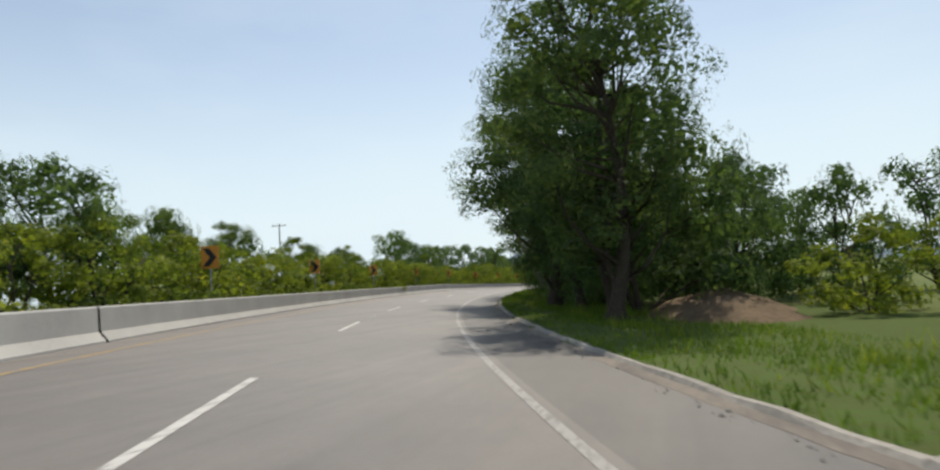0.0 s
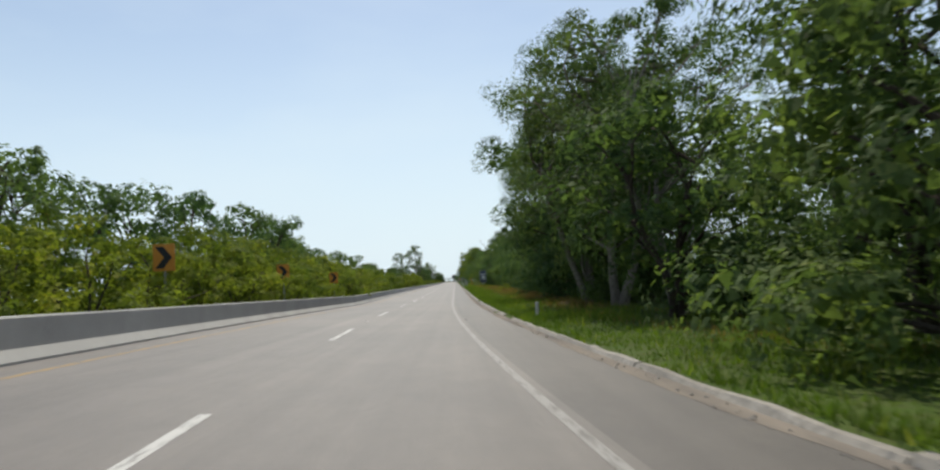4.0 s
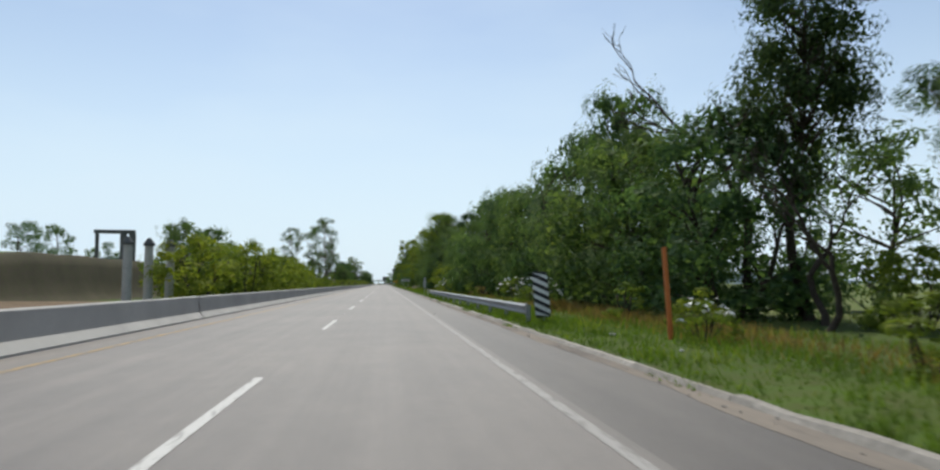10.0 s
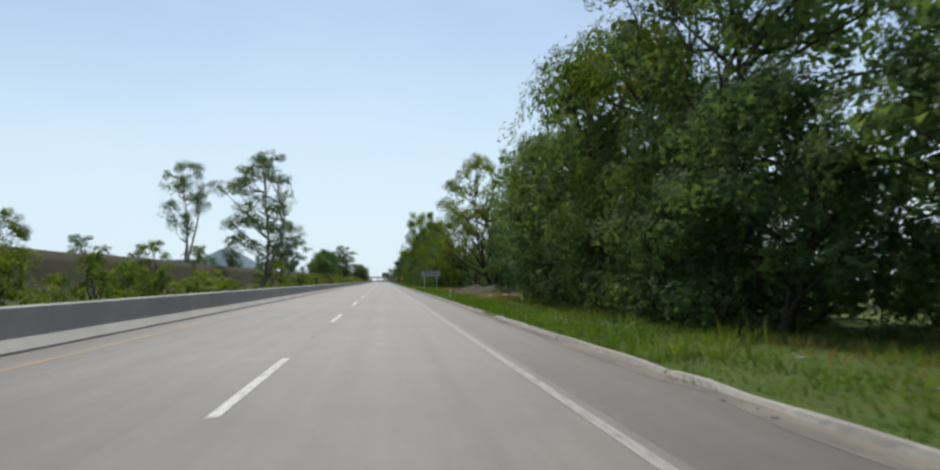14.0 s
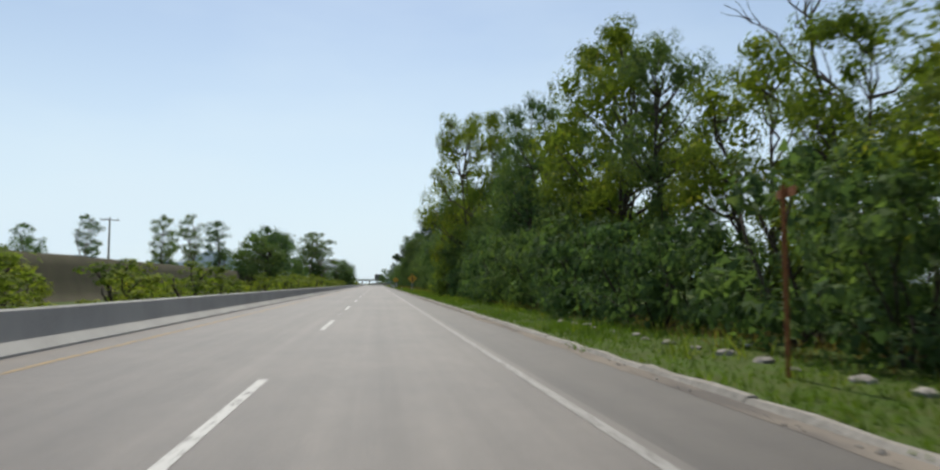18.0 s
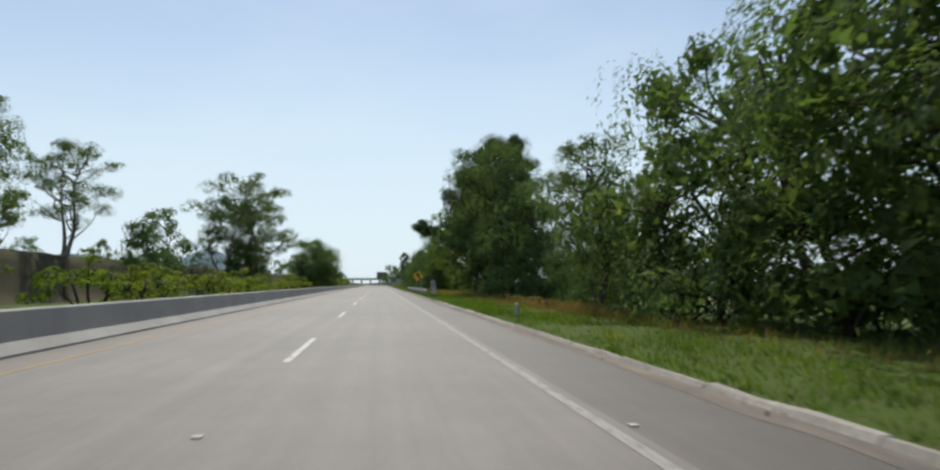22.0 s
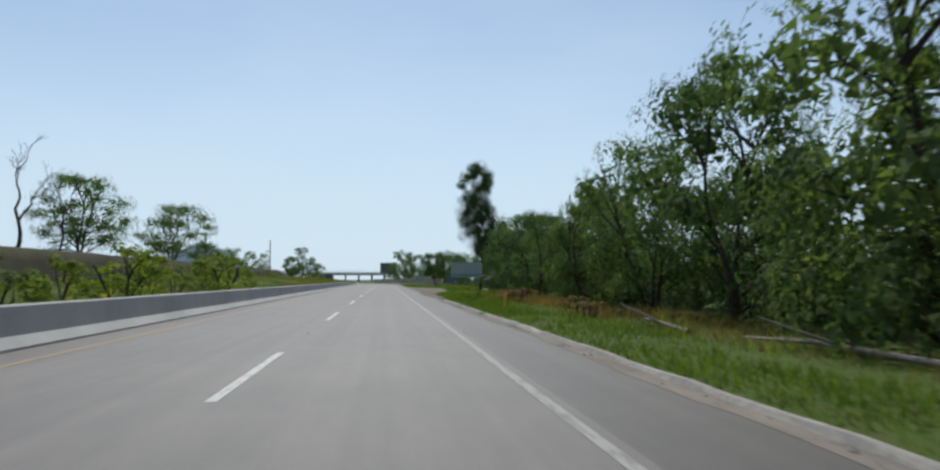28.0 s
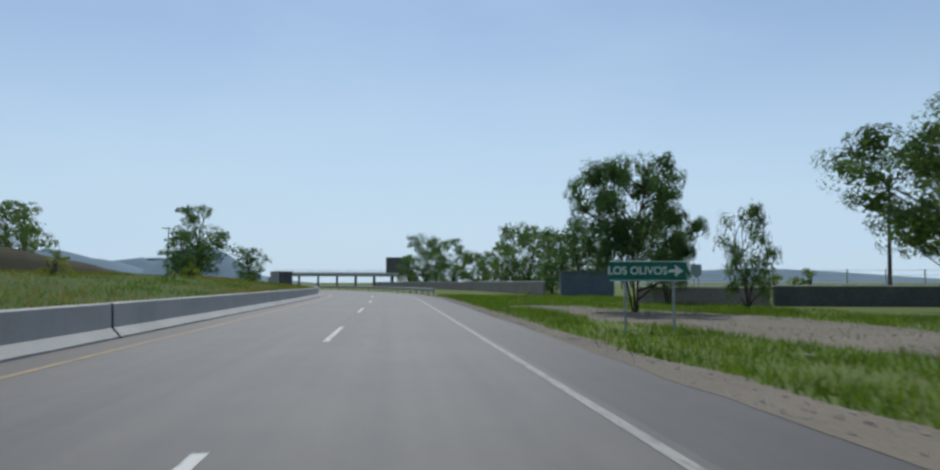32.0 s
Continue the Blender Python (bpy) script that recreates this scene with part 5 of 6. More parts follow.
row_of(["pepper", "fan", "tall"], 10.8, [(535, 8.4), (541, 11.5), (547, 12.0), (553, 13.0)], 0.6, (0.75, 0.92))
tree("pepper", 566.5, 11.2, 8.6, 0.8)
tree("pepper", 557, 11.0, 7.2, 0.75)
row_of(["pepper", "young"], 9.6, [(534, 7.0), (539, 8.0), (545, 7.5), (551, 8.0)], 0.4, (0.85, 1.0))
row_of(["pepper"], 10.9, [(573, 8.4), (578.5, 10.0), (584, 11.0), (590, 11.2), (596, 10.0)], 0.5, (1.05, 1.25))
tree("tall", 560.5, 11.4, 14.0, 1.25, 3)
tree("tall", 556, 13.5, 14.5, 1.1, 1)
tree("tall", 568, 12.6, 11.0, 0.9, 1)
row_of(["pepper"], 13.0, [(576, 7.0), (583, 7.4), (590, 7.2)], 0.6, (0.9, 1.05))
tree("tall", 602, 8.6, 7.6, 1.1, 3)
tree("pepper", 597, 10.4, 7.0, 0.9)
fill("far", 446, 560, 11, 15, 24, 7, 9.5)
tree("pepper", 604.5, 11.6, 6.6, 1.0)
tree("pepper", 608.5, 11.2, 5.8, 1.0)
tree("bare", 622, 14.0, 8.8, 1.0, 3)
tree("bare", 624.5, 16.6, 7.5, 0.9, 4)
row_of(["pepper"], 11.0, [(611, 3.4), (615, 3.8), (620, 4.4)], 0.6)
row_of(["pepper", "tall", "tall"], 9.8, [(624, 9.0), (629, 12.2), (634, 14.4), (637, 12.6), (641, 9.0)], 0.5)
tree("tall", 630, 11.5, 12.0, 0.9, 0)
tree("bare", 633, 12.0, 13.5, 0.8, 0)
tree("dark", 639.5, 8.7, 13.0, 0.95, 1)
tree("fan", 656, 13.9, 13.0, 0.75, 1)
tree("crowned", 675.6, 16.2, 23.5, 1.0, 0, turn=0)
tree("broad", 691, 14.7, 14.0, 1.05, 0)
tree("young", 688, 13.0, 11.0, 0.9, 0)
tree("young", 699, 13.0, 8.5, 1.0, 1)
tree("sparse", 701.5, 10.8, 14.5, 0.65, 1)
row_of(["bush", "pepper"], 26.0, [(655, 2.6), (662, 4.2), (671, 3.4), (690, 3.2), (701, 4.6)], 3)
row_of(["pepper", "open"], 9.6, [(696, 6.6), (706, 8.6), (718, 8.8), (730, 9.0), (742, 8.6)], 0.6, (1.0, 1.2))
row_of(["open", "pepper", "pepper"], 10.2, [(748, 9.0), (754.5, 10.2), (762, 8.4), (769, 6.8), (776, 6.2)], 0.3, (0.85, 1.0))
tree("open", 785.6, 9.6, 5.7, 1.35, 1)
tree("pepper", 784.5, 13.4, 7.0, 1.1)
tree("pepper", 780.5, 11.8, 6.2, 1.0)
row_of(["pepper"], 14.0, [(742, 7.4), (754, 8.2), (767, 6.6), (774, 6.0)], 0.6, (1.2, 1.4))
fill("far", 700, 760, 10, 16, 24, 6, 8.5)
tree("pepper", 793, 12.8, 5.4, 1.0)
tree("open", 804, 13.0, 5.6, 1.0)
tree("dark", 801.5, 7.9, 11.6, 0.70, 2)
tree("pepper", 800, 10.0, 5.6, 0.9)
row_of(["pepper", "open"], 14.5, [(806, 5.4), (812, 5.8)], 0.6)
tree("pepper", 821.5, 18.0, 9.2, 1.2)
tree("open", 828.5, 17.3, 10.0, 1.1)
tree("pepper", 836.6, 16.0, 9.2, 1.1)
tree("pepper", 843.5, 16.8, 10.0, 1.0)
tree("pepper", 866, 25.0, 10.8, 1.1)
tree("pepper", 860, 26.5, 10.4, 1.0)
tree("pepper", 853, 21.5, 10.2, 1.1)
tree("pepper", 846, 21.5, 8.0, 1.0)
tree("pepper", 832, 22.5, 8.0, 1.0)
tree("mesquite", 881, 24.9, 9.3, 1.1, 0)
tree("mesquite", 884.5, 10.2, 7.0, 0.70, 1)
tree("open", 887.5, 17.0, 5.4, 0.6)
tree("open", 897, 16.8, 6.6, 0.62)
tree("pepper", 660, 13.2, 3.7, 1.25)
tree("bush", 907.8, 33, 2.6, 1.1)
for s, u, h in ((925, 20.6, 8.0), (931, 21.2, 7.4), (937, 22, 7.0), (945.5, 23.3, 8.2), (953, 24.7, 9.6), (960, 26.3, 7.0), (969, 28.5, 6.5), (978, 31.2, 7.0), (989.5, 34.8, 10.0), (998.6, 38, 9.5), (1005, 40.7, 12.0), (1014.7, 44.8, 8.0)):
    tree("far", s, u, h * 1.12, lay.uniform(1.0, 1.3))
row_of(["far", "bush"], 72.0, [(926, 4.5), (950, 4.0), (983, 6.0), (1013, 6.5)], 10)

for s, u, h in ((780, 68, 12.0), (784, 76, 12.6), (776, 83, 10.5), (782, 97, 9.5), (772, 104, 10.0), (768, 58, 6.5), (800, 62, 9.0), (840, 110, 10.0), (790, 88, 11.0), (772, 92, 9.5)):
    tree("far", s, u, h, 1.7)

# left: shrubs behind the barrier and trees beyond
fill("thicket", 20, 240, 3.6, -10.6, -9.2, 2.9, 4.0, (1.0, 1.35))
fill("young", 40, 165, 15, -14, -12, 4.6, 5.8)
fill("pepper", 30, 120, 11, -20, -16, 5.6, 7.0)
tree("pepper", 34, -11.5, 6.0, 1.2)
tree("pepper", 44, -12.0, 5.4, 1.0)
fill("far", 118, 190, 6.0, -22, -17, 9.0, 10.8)
fill("far", 190, 245, 6.0, -22, -17, 7.8, 9.4)
fill("thicket", 140, 190, 4.4, -13.5, -11.8, 4.6, 5.4, (1.0, 1.3))
fill("thicket", 190, 236, 4.4, -13.5, -11.8, 4.0, 5.0, (1.0, 1.3))
row_of(["pepper", "far"], -16.5, [(246, 6.4), (252, 6.4), (258, 6.6), (263, 6.2), (270, 5.4)], 0.8)
fill("thicket", 294, 345, 4.0, -12.5, -10.0, 3.4, 4.8, (1.0, 1.3))
row_of(["pepper"], -17.0, [(312, 6.5), (322, 7.0), (333, 6.0)], 0.8)
fill("thicket", 345, 392, 5.0, -13.5, -10.5, 2.0, 3.0)
fill("young", 352, 395, 11, -15, -12.5, 3.2, 4.0)
fill("bush", 390, 406, 3.6, -13.0, -9.5, 1.3, 2.2, (1.2, 1.9))
fill("bush", 456, 668, 3.6, -13.0, -9.5, 1.5, 2.5, (1.2, 1.9))
fill("bush", 702, 800, 3.6, -13.0, -9.5, 1.5, 2.5, (1.2, 1.9))
fill("bush", 410, 454, 7, -14.0, -9.5, 0.7, 1.1, (1.2, 1.9))
fill("thicket", 458, 590, 13, -16.0, -12.5, 2.2, 3.0)
tree("sparse", 461, -18.3, 21.0, 1.15, 0)
tree("sparse", 447, -25.5, 13.5, 0.9, 2)
tree("sparse", 484, -17.6, 12.6, 1.2, 1)
tree("thicket", 463, -17.0, 4.5, 1.2)
row_of(["tall", "sparse"], -34.0, [(520, 8.5), (545, 6), (575, 9.0), (598, 11.8), (612, 11.5)], 2.0)
row_of(["pepper", "pepper"], -20.3, [(586, 10.4), (593, 12.2), (600, 11.6)], 0.6, (1.05, 1.25))
tree("tall", 616, -22.5, 10.2, 1.0, 2)
tree("sparse", 629, -23.5, 8.8, 1.5, 2)
tree("far", 640, -20, 8.5, 0.9)
tree("pepper", 632, -19, 6.5, 0.9)
tree("sparse", 671, -17.6, 16.4, 1.65, 1)
tree("sparse", 666, -19.5, 12.5, 1.4, 0)
tree("sparse", 688, -20.3, 18.0, 0.75, 2)
tree("pepper", 668, -17.5, 6.0, 1.3)
row_of(["pepper", "open", "pepper"], -12.2, [(700, 8.6), (706, 9.6), (713, 8.8), (721, 6.6)], 0.8, (1.1, 1.3))
fill("far", 726, 790, 14, -32, -28, 4.5, 6.0)
tree("bare", 796, -26, 8.0, 1.0, 0)
tree("bare", 803, -26, 6.5, 0.9, 1)
tree("open", 808.5, -26.9, 7.8, 1.2)
tree("open", 838, -27.5, 8.2, 1.4)
tree("thicket", 828, -19.5, 3.2, 1.3)
tree("thicket", 838, -19.5, 2.6, 1.4)
tree("far", 939.7, -19.8, 8.6, 1.15)
tree("far", 943, -38.5, 9.4, 1.1)
tree("far", 942, -45, 10.2, 1.1)
tree("far", 910, -28.0, 4.8, 1.0)
tree("far", 898, -29.0, 4.4, 1.1)
row_of(["far"], -21.5, [(951, 6.4), (956, 6.2)], 0.8, (1.1, 1.3))
row_of(["far"], -12.5, [(962, 5.2), (969, 4.2)], 0.8, (1.1, 1.3))
fill("far", 1020, 1250, 18, -60, -20, 5, 9)
fill("far", 240, 800, 20, -58, -38, 4.5, 7)
fill("bush", 800, 930, 9, -22, -12, 0.7, 1.3, (1.1, 1.6))
fill("bush", 404, 460, 4.5, -21.4, -20.2, 0.7, 1.2, (1.0, 1.6))
fill("bush", 664, 702, 4.5, -21.4, -20.2, 0.7, 1.2, (1.0, 1.6))
# low plants in the right verge
row_of(["bush"], 7.4, [(228, 0.9), (236, 1.0), (259, 1.1), (267, 1.2), (272.5, 1.3), (306, 1.4)], 0.6, (0.9, 1.3))
row_of(["bush"], 8.0, [(184, 1.1), (190, 1.0), (335, 1.3), (404, 0.7), (455, 1.0), (461, 1.0), (560, 1.1), (590, 0.9), (642, 1.1), (646, 0.9)], 0.6, (0.9, 1.3))
row_of(["bush"], 9.5, [(788, 0.9), (793, 0.8), (858, 1.0), (861, 0.9), (905, 0.8)], 1.5, (1.0, 1.5))
row_of(["bush"], 5.0, [(286, 0.5), (295, 0.55), (303, 0.5), (650, 0.5), (664, 0.55), (667, 0.6), (669.5, 0.5), (672, 0.6), (779.4, 0.7), (782.2, 0.85), (784.6, 0.8), (787.2, 0.6)], 0.25, (1.0, 1.5))
for s, u, h in ((312, 8.4, 0.9), (315, 8.9, 1.1), (419.5, 7.3, 0.5), (421.5, 7.0, 0.45), (425, 7.4, 0.5), (606, 7.6, 0.5), (609, 7.9, 0.55), (613, 8.2, 0.5), (617, 7.8, 0.55), (621, 8.0, 0.5),
                (764, 6.4, 0.6), (766.5, 6.9, 0.65), (769, 7.1, 0.6), (778.5, 6.6, 0.75), (780, 7.4, 0.8), (781.5, 6.9, 0.7), (782.5, 8.0, 0.8), (857, 21.0, 1.0), (859, 22.5, 1.1), (160, 7.6, 0.6), (163, 8.4, 0.6), (158, 8.0, 0.5)):
    tree("dry", s, u, h, 1.9 if h < 0.9 else 1.5)
# low cover behind the right-hand trees
fill("brush", 44, 170, 5.0, 13.0, 16.0, 2.8, 4.2, (1.1, 1.5))
fill("brush", 170, 252, 4.6, 14.0, 16.5, 2.8, 4.4, (1.1, 1.5))
fill("brush", 276, 345, 4.6, 14.0, 16.5, 2.8, 4.4, (1.1, 1.5))
fill("brush", 362, 402, 5.0, 13.0, 15.5, 2.8, 3.8, (1.1, 1.5))
fill("brush", 455, 478, 4.0, 7.3, 8.1, 2.8, 4.4, (0.85, 1.0))
tree("thicket", 528, 6.8, 3.8, 0.9)
tree("thicket", 531.5, 7.2, 4.2, 0.9)
fill("brush", 478, 525, 3.4, 6.9, 7.5, 2.8, 4.4, (0.85, 1.0))
fill("brush", 534, 548, 4.0, 7.3, 8.1, 2.8, 4.4, (0.85, 1.0))
fill("brush", 330, 346, 4.5, 9.4, 10.2, 2.4, 3.4, (0.9, 1.1))
fill("brush", 452, 558, 5.0, 12.5, 14.5, 2.8, 4.2, (1.1, 1.5))
fill("brush", 570, 600, 5.0, 12.5, 14.5, 2.4, 3.4, (1.1, 1.5))
fill("brush", 700, 748, 5.0, 12.5, 15.0, 2.4, 3.6, (1.1, 1.5))
fill("brush", 820, 845, 5.0, 17.5, 20.0, 2.6, 3.6, (1.1, 1.5))
fill("brush", 746, 796, 4.6, 13.0, 15.0, 2.8, 4.0, (1.1, 1.5))
fill("thicket", 786, 800, 7, 14.5, 16.5, 1.8, 2.6, (1.3, 1.8))


# ---------------------------------------------------------------- the lay-by, grass, stones and litter
def gravel_strip(name, table, label):
    """A strip of gravel between two offsets that change along the road: rows of (s, inner, outer)."""
    ss, inner, outer = zip(*table)
    rows = []
    for s in np.arange(ss[0], ss[-1] + 0.1, 0.5):
        ragged = 0.16 * noise.noise((s * 0.35, 9, 0)) + 0.10 * noise.noise((s * 1.3, 4, 0))
        a = float(np.interp(s, ss, inner)) + ragged * float(np.interp(s, [800, 804], [0, 1]))
        b = float(np.interp(s, ss, outer)) + 0.5 * noise.noise((s * 0.3, 0, 0)) + 0.25 * noise.noise((s * 1.1, 0, 0))
        b = max(b, a + 0.3)
        rows.append([at(s, u, z) for u, z in ((a - 0.05 if a < 3.6 else a - 0.35, 0.0045 if a < 3.6 else -0.09), (a, 0.006), (a + (b - a) * 0.5, 0.012 + 0.02 * noise.noise((s * 0.5, 3, 1))), (b, 0.0), (b + 0.5, -0.08))])
    verts = [v for r in rows for v in r]
    faces = [(j * 5 + i, j * 5 + i + 1, (j + 1) * 5 + i + 1, (j + 1) * 5 + i) for j in range(len(rows) - 1) for i in range(4)]
    tagged(new(name, mesh_of(name, verts, faces, M_GRAVEL, True)), label, "lay-by", kind="structure")


LAY_BY = [(789, 3.66, 4.5), (800, 3.25, 4.2), (806, 3.25, 4.4), (809, 3.4, 5.0), (813, 3.5, 5.8), (817, 3.55, 6.5), (827, 3.55, 7.2), (840, 3.5, 8.0), (848, 3.5, 8.3), (854, 3.45, 6.8),
          (858, 3.4, 4.9), (861, 3.4, 4.3), (866, 3.45, 4.05), (875, 3.5, 4.0), (893, 3.55, 4.2), (935, 3.6, 4.6)]
TRACK = [(866, 9.8, 10.6), (869, 9.0, 13.0), (874, 8.5, 14.2), (880, 7.2, 14.0), (886, 7.0, 11.5), (893, 6.2, 8.5)]
gravel_strip("lay_by", LAY_BY, "dusty brown gravel lay-by beside the carriageway")
gravel_strip("dirt_track", TRACK, "dusty gravel track leaving the highway")


def grass_field(name, count, s0, s1, u0, u1, tall, mat, ground, keep, label, seed):
    """Many single blades, thick where keep() is high."""
    rng = np.random.RandomState(seed)
    s = rng.uniform(s0, s1, count)
    u = u0 + (u1 - u0) * rng.uniform(0, 1, count) ** 1.25
    k = np.array([keep(a, b) for a, b in zip(s, u)])
    ok = rng.uniform(0, 1, count) < k
    s, u, k = s[ok], u[ok], k[ok]
    if u0 < 9 and s0 < 120 and u0 > 0:
        u = np.array([beside(a, b) for a, b in zip(s, u)])
    psi = np.radians(np.interp(s, S_ALL, PSI))
    z = np.array([ground(a, b) + lift(a, b) for a, b in zip(s, u)])
    base = np.stack([np.interp(s, S_ALL, LINE_X) + u * np.cos(psi), np.interp(s, S_ALL, LINE_Y) + u * np.sin(psi), z - 0.01], 1)
    n = len(s)
    a = rng.uniform(0, 2 * np.pi, n)
    h = tall * rng.uniform(0.4, 1.2, n) * (0.5 + 0.7 * k)
    w = (0.006 + 0.011 * rng.uniform(0, 1, n)) * (1 + 0.9 * tall)
    side = np.stack([np.cos(a), np.sin(a), np.zeros(n)], 1) * w[:, None]
    lean = rng.normal(size=(n, 3)) * 0.35
    lean[:, 2] = 1
    tip = base + lean * h[:, None]
    tris = np.stack([base - side, base + side, tip], 1)
    tagged(new(name, soup(name, tris, 3, mat)), label, "grass", kind="stuff")


def patchy(s, u):
    v = 0.56 + 0.85 * noise.noise((s * 0.16, u * 0.55, 1.0)) + 0.55 * noise.noise((s * 0.9, u * 1.3, 4.0))
    shade = float(np.interp(s, [390, 400, 640, 645, 735, 740, 776, 780], [0, 1, 1, 0, 0, 1, 1, 0])) * float(np.interp(u, [5.8, 7.0], [0, 0.72]))
    return max(0.05, min(1.0, v)) * (1 - shade)


def dry_band(s, u):
    here = float(np.interp(s, [100, 150, 180, 285, 290, 330, 335, 345, 380, 420, 440, 590, 610, 640, 740, 790], [0.1, 0.9, 1, 1, 0.35, 0.35, 1, 1, 0.6, 1.0, 0.6, 0.35, 1.3, 1.3, 1.0, 1.4]))
    band = math.exp(-((u - 8.2) / 1.5) ** 2)
    return max(0.0, here * band * (0.5 + 1.1 * noise.noise((s * 0.12, u * 0.3, 8.0))))


grass_field("verge_grass", 480000, -20, KERB_END, 3.84, 10.5, 0.19, M_GRASS, verge_height, patchy, "uneven green grass along the verge", 1)
grass_field("turf", 420000, 60, KERB_END, 3.84, 8.4, 0.085, M_GRASS, verge_height, lambda s, u: patchy(s, u) ** 0.5 * 0.8, "short green turf in the verge", 14)
grass_field("kerb_weeds", 60000, -20, KERB_END, 3.50, 3.84, 0.12, M_GRASS, lambda s, u: 0.02, lambda s, u: max(0.0, 2.6 * noise.noise((s * 0.33, 5.0, 2.0)) - 0.55) * min(1.0, (u - 3.45) * 4), "small weeds rooted along the kerb", 15)
grass_field("dry_grass", 340000, 60, KERB_END, 6.0, 11.0, 0.42, M_DRY, verge_height, dry_band, "patches of dry orange-brown grass", 2)
grass_field("weed_tufts", 170000, 0, KERB_END, 4.4, 10.0, 0.34, M_LEAF_SHRUB, verge_height, lambda s, u: max(0.0, 3.0 * noise.noise((s * 0.55, u * 0.9, 7.0)) - 0.75 + 0.05 * u), "taller tufts of leafy weeds in the verge", 13)
grass_field("crop_field", 90000, 640, 800, 15.0, 95.0, 1.15, M_GRASS, lambda s, u: -0.06, lambda s, u: (0.9 if s < 700 or u > 28 else 0.0), "tall green crop in a field beyond the rail", 6)
grass_field("bank_grass", 90000, 770, 965, -7.3, -22, 0.20, M_GRASS, bank_height, patchy, "green grass on the bank behind the barrier", 3)
grass_field("dry_bank_grass", 60000, 775, 965, -7.3, -22, 0.24, M_DRY, bank_height, lambda s, u: max(0.0, 0.35 + 0.9 * noise.noise((s * 0.1, u * 0.2, 3.0))), "dry straw-coloured grass on the bank", 9)
grass_field("median_grass", 60000, 240, 770, -7.4, -13, 0.30, M_GRASS, bank_height, patchy, "weedy grass behind the barrier", 4)


def field_keep(s, u):
    for table in (LAY_BY, TRACK):
        ss, inner, outer = zip(*table)
        if ss[0] <= s <= ss[-1] and np.interp(s, ss, inner) - 0.3 < u < np.interp(s, ss, outer) + 0.2:
            return 0.035 if table is LAY_BY else 0.35 * patchy(s, u) ** 2
    return patchy(s, u)


grass_field("field_grass", 260000, 786, 925, 3.9, 20.0, 0.25, M_GRASS, lambda s, u: -0.06, field_keep, "grass round the lay-by", 5)


def pebble_field(name, count, tables, label, seed):
    """Many small flattened stones lying on the strips of the given tables."""
    rng = np.random.RandomState(seed)
    shape = np.array([(1, 0, 0), (0, 1, 0), (-1, 0, 0), (0, -1, 0), (0, 0, 0.7), (0, 0, -0.4)])
    faces = np.array([(0, 1, 4), (1, 2, 4), (2, 3, 4), (3, 0, 4), (1, 0, 5), (2, 1, 5), (3, 2, 5), (0, 3, 5)])
    corners = []
    for table in tables:
        ss, inner, outer = (np.array(c) for c in zip(*table))
        for _ in range(count):
            s = rng.uniform(ss[0], ss[-1])
            a, b = np.interp(s, ss, inner), np.interp(s, ss, outer)
            p = at(s, a + (b - a) * rng.uniform(0.05, 1.0), 0.012)
            k = 0.012 + 0.035 * rng.uniform() ** 4
            pts = shape * k * rng.uniform(0.7, 1.3, (6, 3)) + np.array(p)
            corners.append(pts[faces])
    tagged(new(name, soup(name, np.concatenate(corners), 3, M_STONE)), label, "gravel", kind="stuff")


pebble_field("gravel_stones", 3500, [LAY_BY, TRACK, [(-10, 3.38, 3.68), (780, 3.38, 3.68)]], "loose small stones scattered on the gravel", 8)


def stone(rng, size):
    bm = bmesh.new()
    bmesh.ops.create_icosphere(bm, subdivisions=2, radius=size)
    for v in bm.verts:
        v.co *= 1 + 0.28 * noise.noise(v.co / size * 1.3 + Vector((size * 91, 0, 0)))
        v.co.z *= 0.6
    return bm


stones = [bm_mesh("stone", stone(lay, 0.22), M_STONE) for _ in range(4)]
for i in range(26):
    s = 455 + i * 1.05
    ob = new("stone", stones[i % 4])
    k = lay.uniform(0.35, 0.8)
    u = 5.35 + lay.uniform(-0.15, 0.2)
    ob.matrix_basis = stand(s, u, verge_height(s, u) + 0.0, lay.uniform(0, 360), (k, k, k))
    tagged(ob, "pale rough stone in a line along the verge", "stone", "stones in a line")


def mound(s, u, h, w, label, mat=M_SOIL):
    n, k = 40, 13
    verts, faces = [], []
    for i in range(n):
        for j in range(k):
            a, t = 2 * math.pi * i / n, j / (k - 1)
            r = w * t * (1 + 0.25 * noise.noise((math.cos(a) * 2, math.sin(a) * 2, s)))
            x, y = math.cos(a) * t, math.sin(a) * t
            z = h * (1 - t ** 1.6) * (1 + 0.3 * noise.noise((x * 3, y * 3, s)) + 0.22 * noise.noise((x * 8, y * 8, s))) + 0.05 * noise.noise((x * w * 6, y * w * 6, s))
            verts.append((math.cos(a) * r * 0.8, math.sin(a) * r * 1.3, z - 0.05))
    for i in range(n):
        for j in range(k - 1):
            a, b = i * k + j, ((i + 1) % n) * k + j
            faces.append((a, b, b + 1, a + 1))
    ob = new("soil_mound", mesh_of("soil_mound", verts, faces, mat, True))
    ob.matrix_basis = stand(s, u, 0.0, 0)
    tagged(ob, label, "soil mound", "soil mounds")


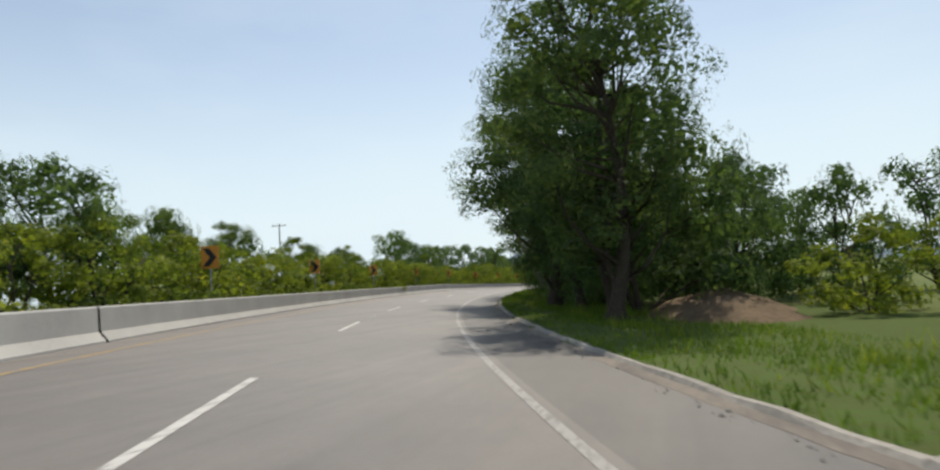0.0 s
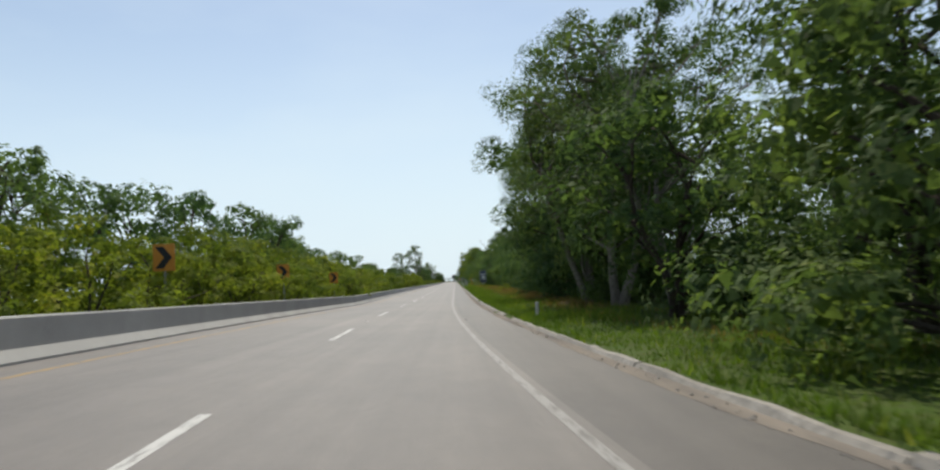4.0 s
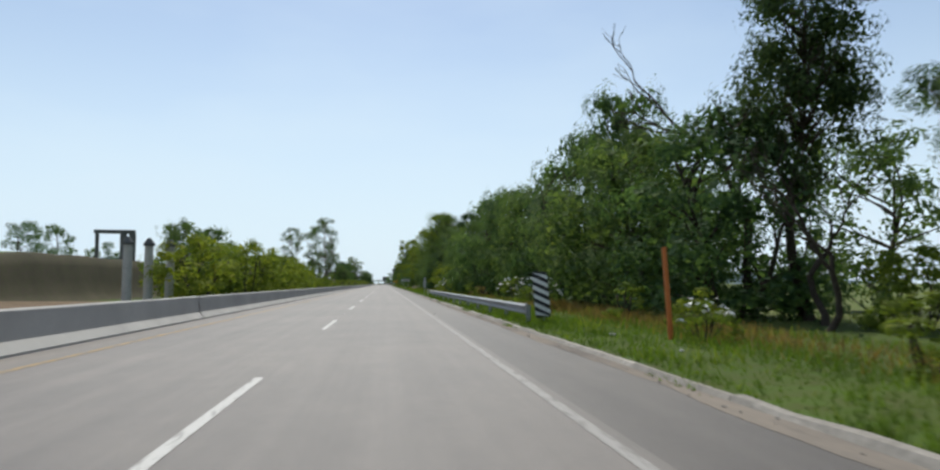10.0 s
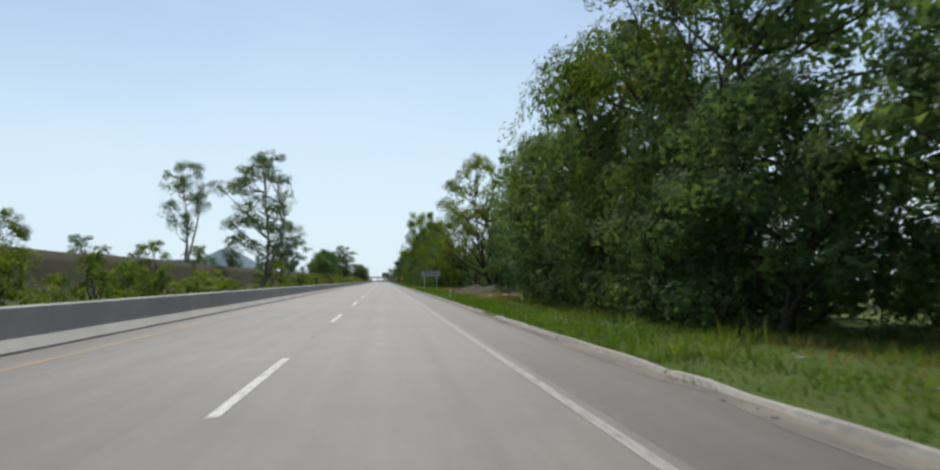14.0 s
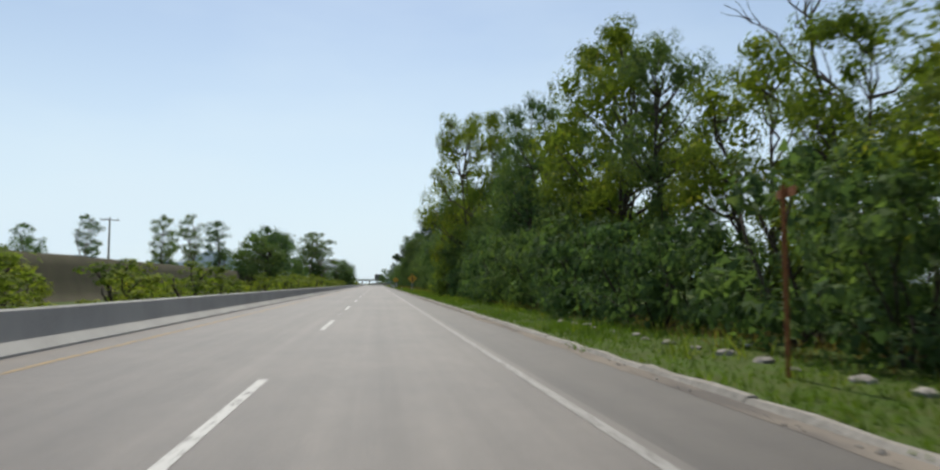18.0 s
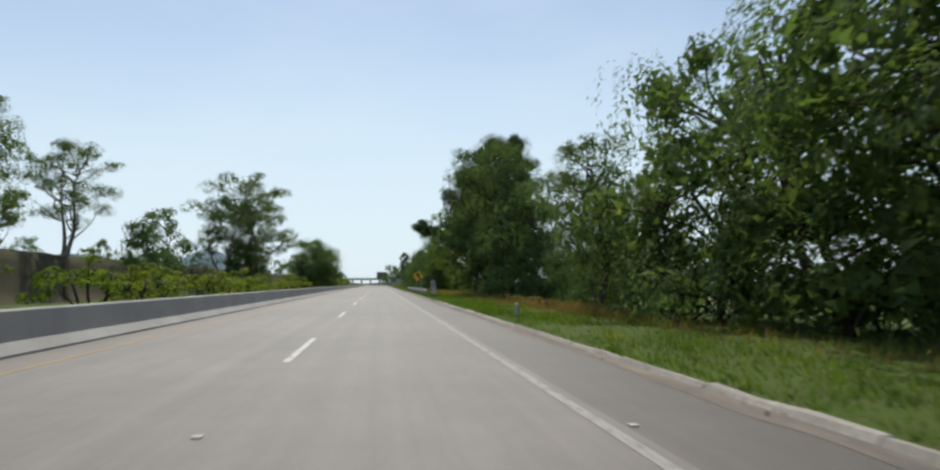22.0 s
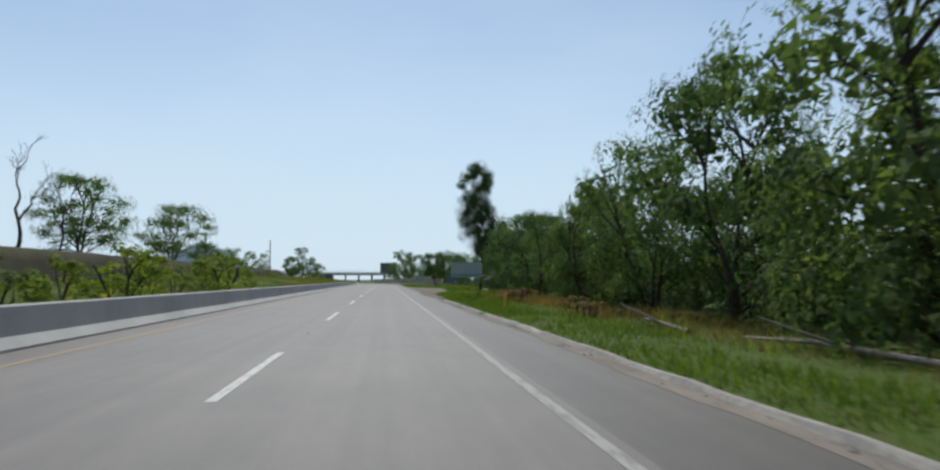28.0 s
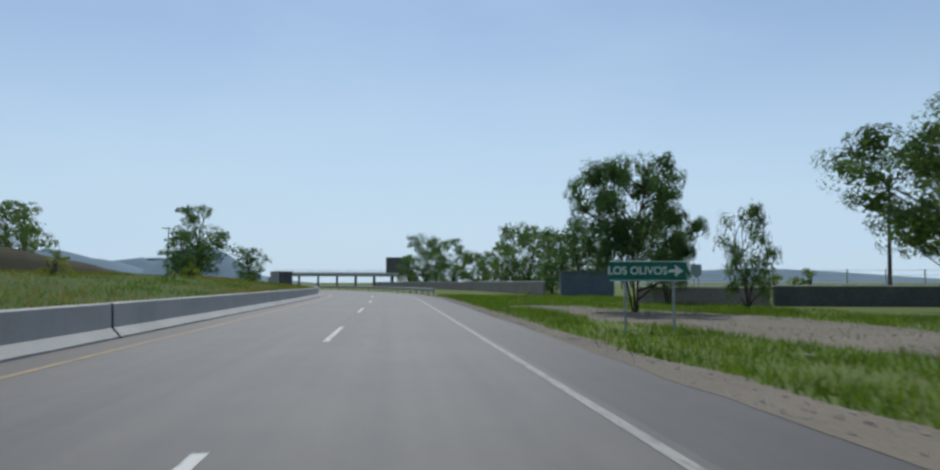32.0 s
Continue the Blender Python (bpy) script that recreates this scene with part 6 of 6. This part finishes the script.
for s, u, h, w in ((35, 11.0, 0.75, 3.0), (39, 12.5, 0.8, 3.4), (44, 14.0, 0.8, 3.0), (76, 8.2, 0.7, 1.6), (84, 8.6, 0.6, 1.5), (140, 7.6, 0.3, 0.8), (152, 7.9, 0.3, 0.9), (163, 8.0, 0.3, 1.0), (434, 9.0, 0.3, 3.0), (427, 9.6, 0.3, 3.2), (441, 9.2, 0.25, 3.0)):
    mound(s, u, h, w, "low brown mound of bare soil and dry grass")
# these heaps take the bank's dark soil colour in place of tree shade
for s, u, h, w in ((414.8, 7.7, 0.85, 2.7), (411.3, 8.8, 0.85, 2.7), (420.6, 7.4, 0.6, 2.2), (425.2, 9.6, 0.85, 2.6)):
    mound(s, u, h, w, "soil heap beside the trees, coloured dark for their shade", M_BANK)

slab = bm_mesh("rubble_slab", box(0.9, 0.5, 0.14, (0, 0, 0.07), 0.03), M_CAP)
for s, u, a in ((829.6, 12.6, 20), (830.2, 13.3, 60), (829.0, 14.2, -15), (829.6, 14.9, 35)):
    ob = new("rubble_slab", slab)
    ob.matrix_basis = stand(s, u, -0.04, a) @ pose(0, 0, 0, 6, -5, 0)
    tagged(ob, "broken pale concrete slab lying on the ground", "rubble", "broken slabs")
log_bm = bmesh.new()
for a, b, r in (((0, 0, 0.1), (2.2, 0.3, 0.22), 0.10), ((2.2, 0.3, 0.22), (4.3, 0.1, 0.12), 0.075), ((1.6, 0.25, 0.2), (2.6, 1.0, 0.6), 0.05)):
    rod(a, b, r * 0.55, r * 0.35, 8, log_bm)
log_mesh = bm_mesh("fallen_branch", log_bm, M_PALE_BARK)
for s, u, a in ((744, 6.6, 60), (751, 7.2, 95), (757, 6.4, 80)):
    ob = new("fallen_branch", log_mesh)
    ob.matrix_basis = stand(s, u, verge_height(s, u), a)
    tagged(ob, "pale fallen branch lying in the verge", "branch", "fallen branches")
soil = strip_ground("soil_bank", [7.0, 7.8, 8.8, 10, 11.5, 13, 15], 402, 449, 1.5, M_SOIL, lambda s, u: verge_height(s, u) + 0.02 + 0.42 * math.sin(math.pi * (u - 7) / 8) * max(0, 0.55 + 0.6 * noise.noise((s * 0.2, u * 0.35, 6.0))), "brown bare soil bank under the trees", "bank")
petal_rng = np.random.RandomState(12)
for s, u, h in ((264.3, 6.4, 0.9), (243.2, 7.3, 0.9), (246.0, 7.0, 0.8), (283.0, 7.2, 1.5), (290.2, 7.4, 1.6), (343.0, 8.2, 1.9), (346.5, 7.8, 1.5)):
    ob = tree("bush", s, u, h, 1.3)
    ob.name = "flowering_bush"
    tagged(ob, "leafy green bush with scattered white flowers", "bush", "flowering bushes")
    a, t = petal_rng.uniform(0, 6.28, 26), petal_rng.uniform(0.3, 1.0, 26)
    middle = np.stack([np.cos(a) * 1.15 * (1.15 - t * 0.75), np.sin(a) * 1.15 * (1.15 - t * 0.75), 0.35 + t * 1.45], 1)
    petals = (middle[:, None, None, :] + petal_rng.normal(size=(26, 4, 3, 3)) * 0.055).reshape(-1, 3)
    tagged(part("blossom", soup("blossom", petals, 3, M_WHITE), None, ob), "small white flowers", kind="stuff")
litter_bm = box(0.13, 0.08, 0.04, (0, 0, 0.02), 0.014)
litter_mesh = bm_mesh("litter", litter_bm, M_GREYED_WHITE)
for i in range(46):
    s, u = lay.uniform(5, 900), lay.uniform(4.6, 7.2)
    ob = new("litter", litter_mesh)
    k = lay.uniform(0.5, 1.1)
    ob.matrix_basis = stand(s, u, (verge_height(s, u) if s < KERB_END else 0.0) + 0.02, lay.uniform(0, 360), (k, k, k))
    tagged(ob, "crumpled white scrap of litter in the grass", "litter", "scraps of litter")
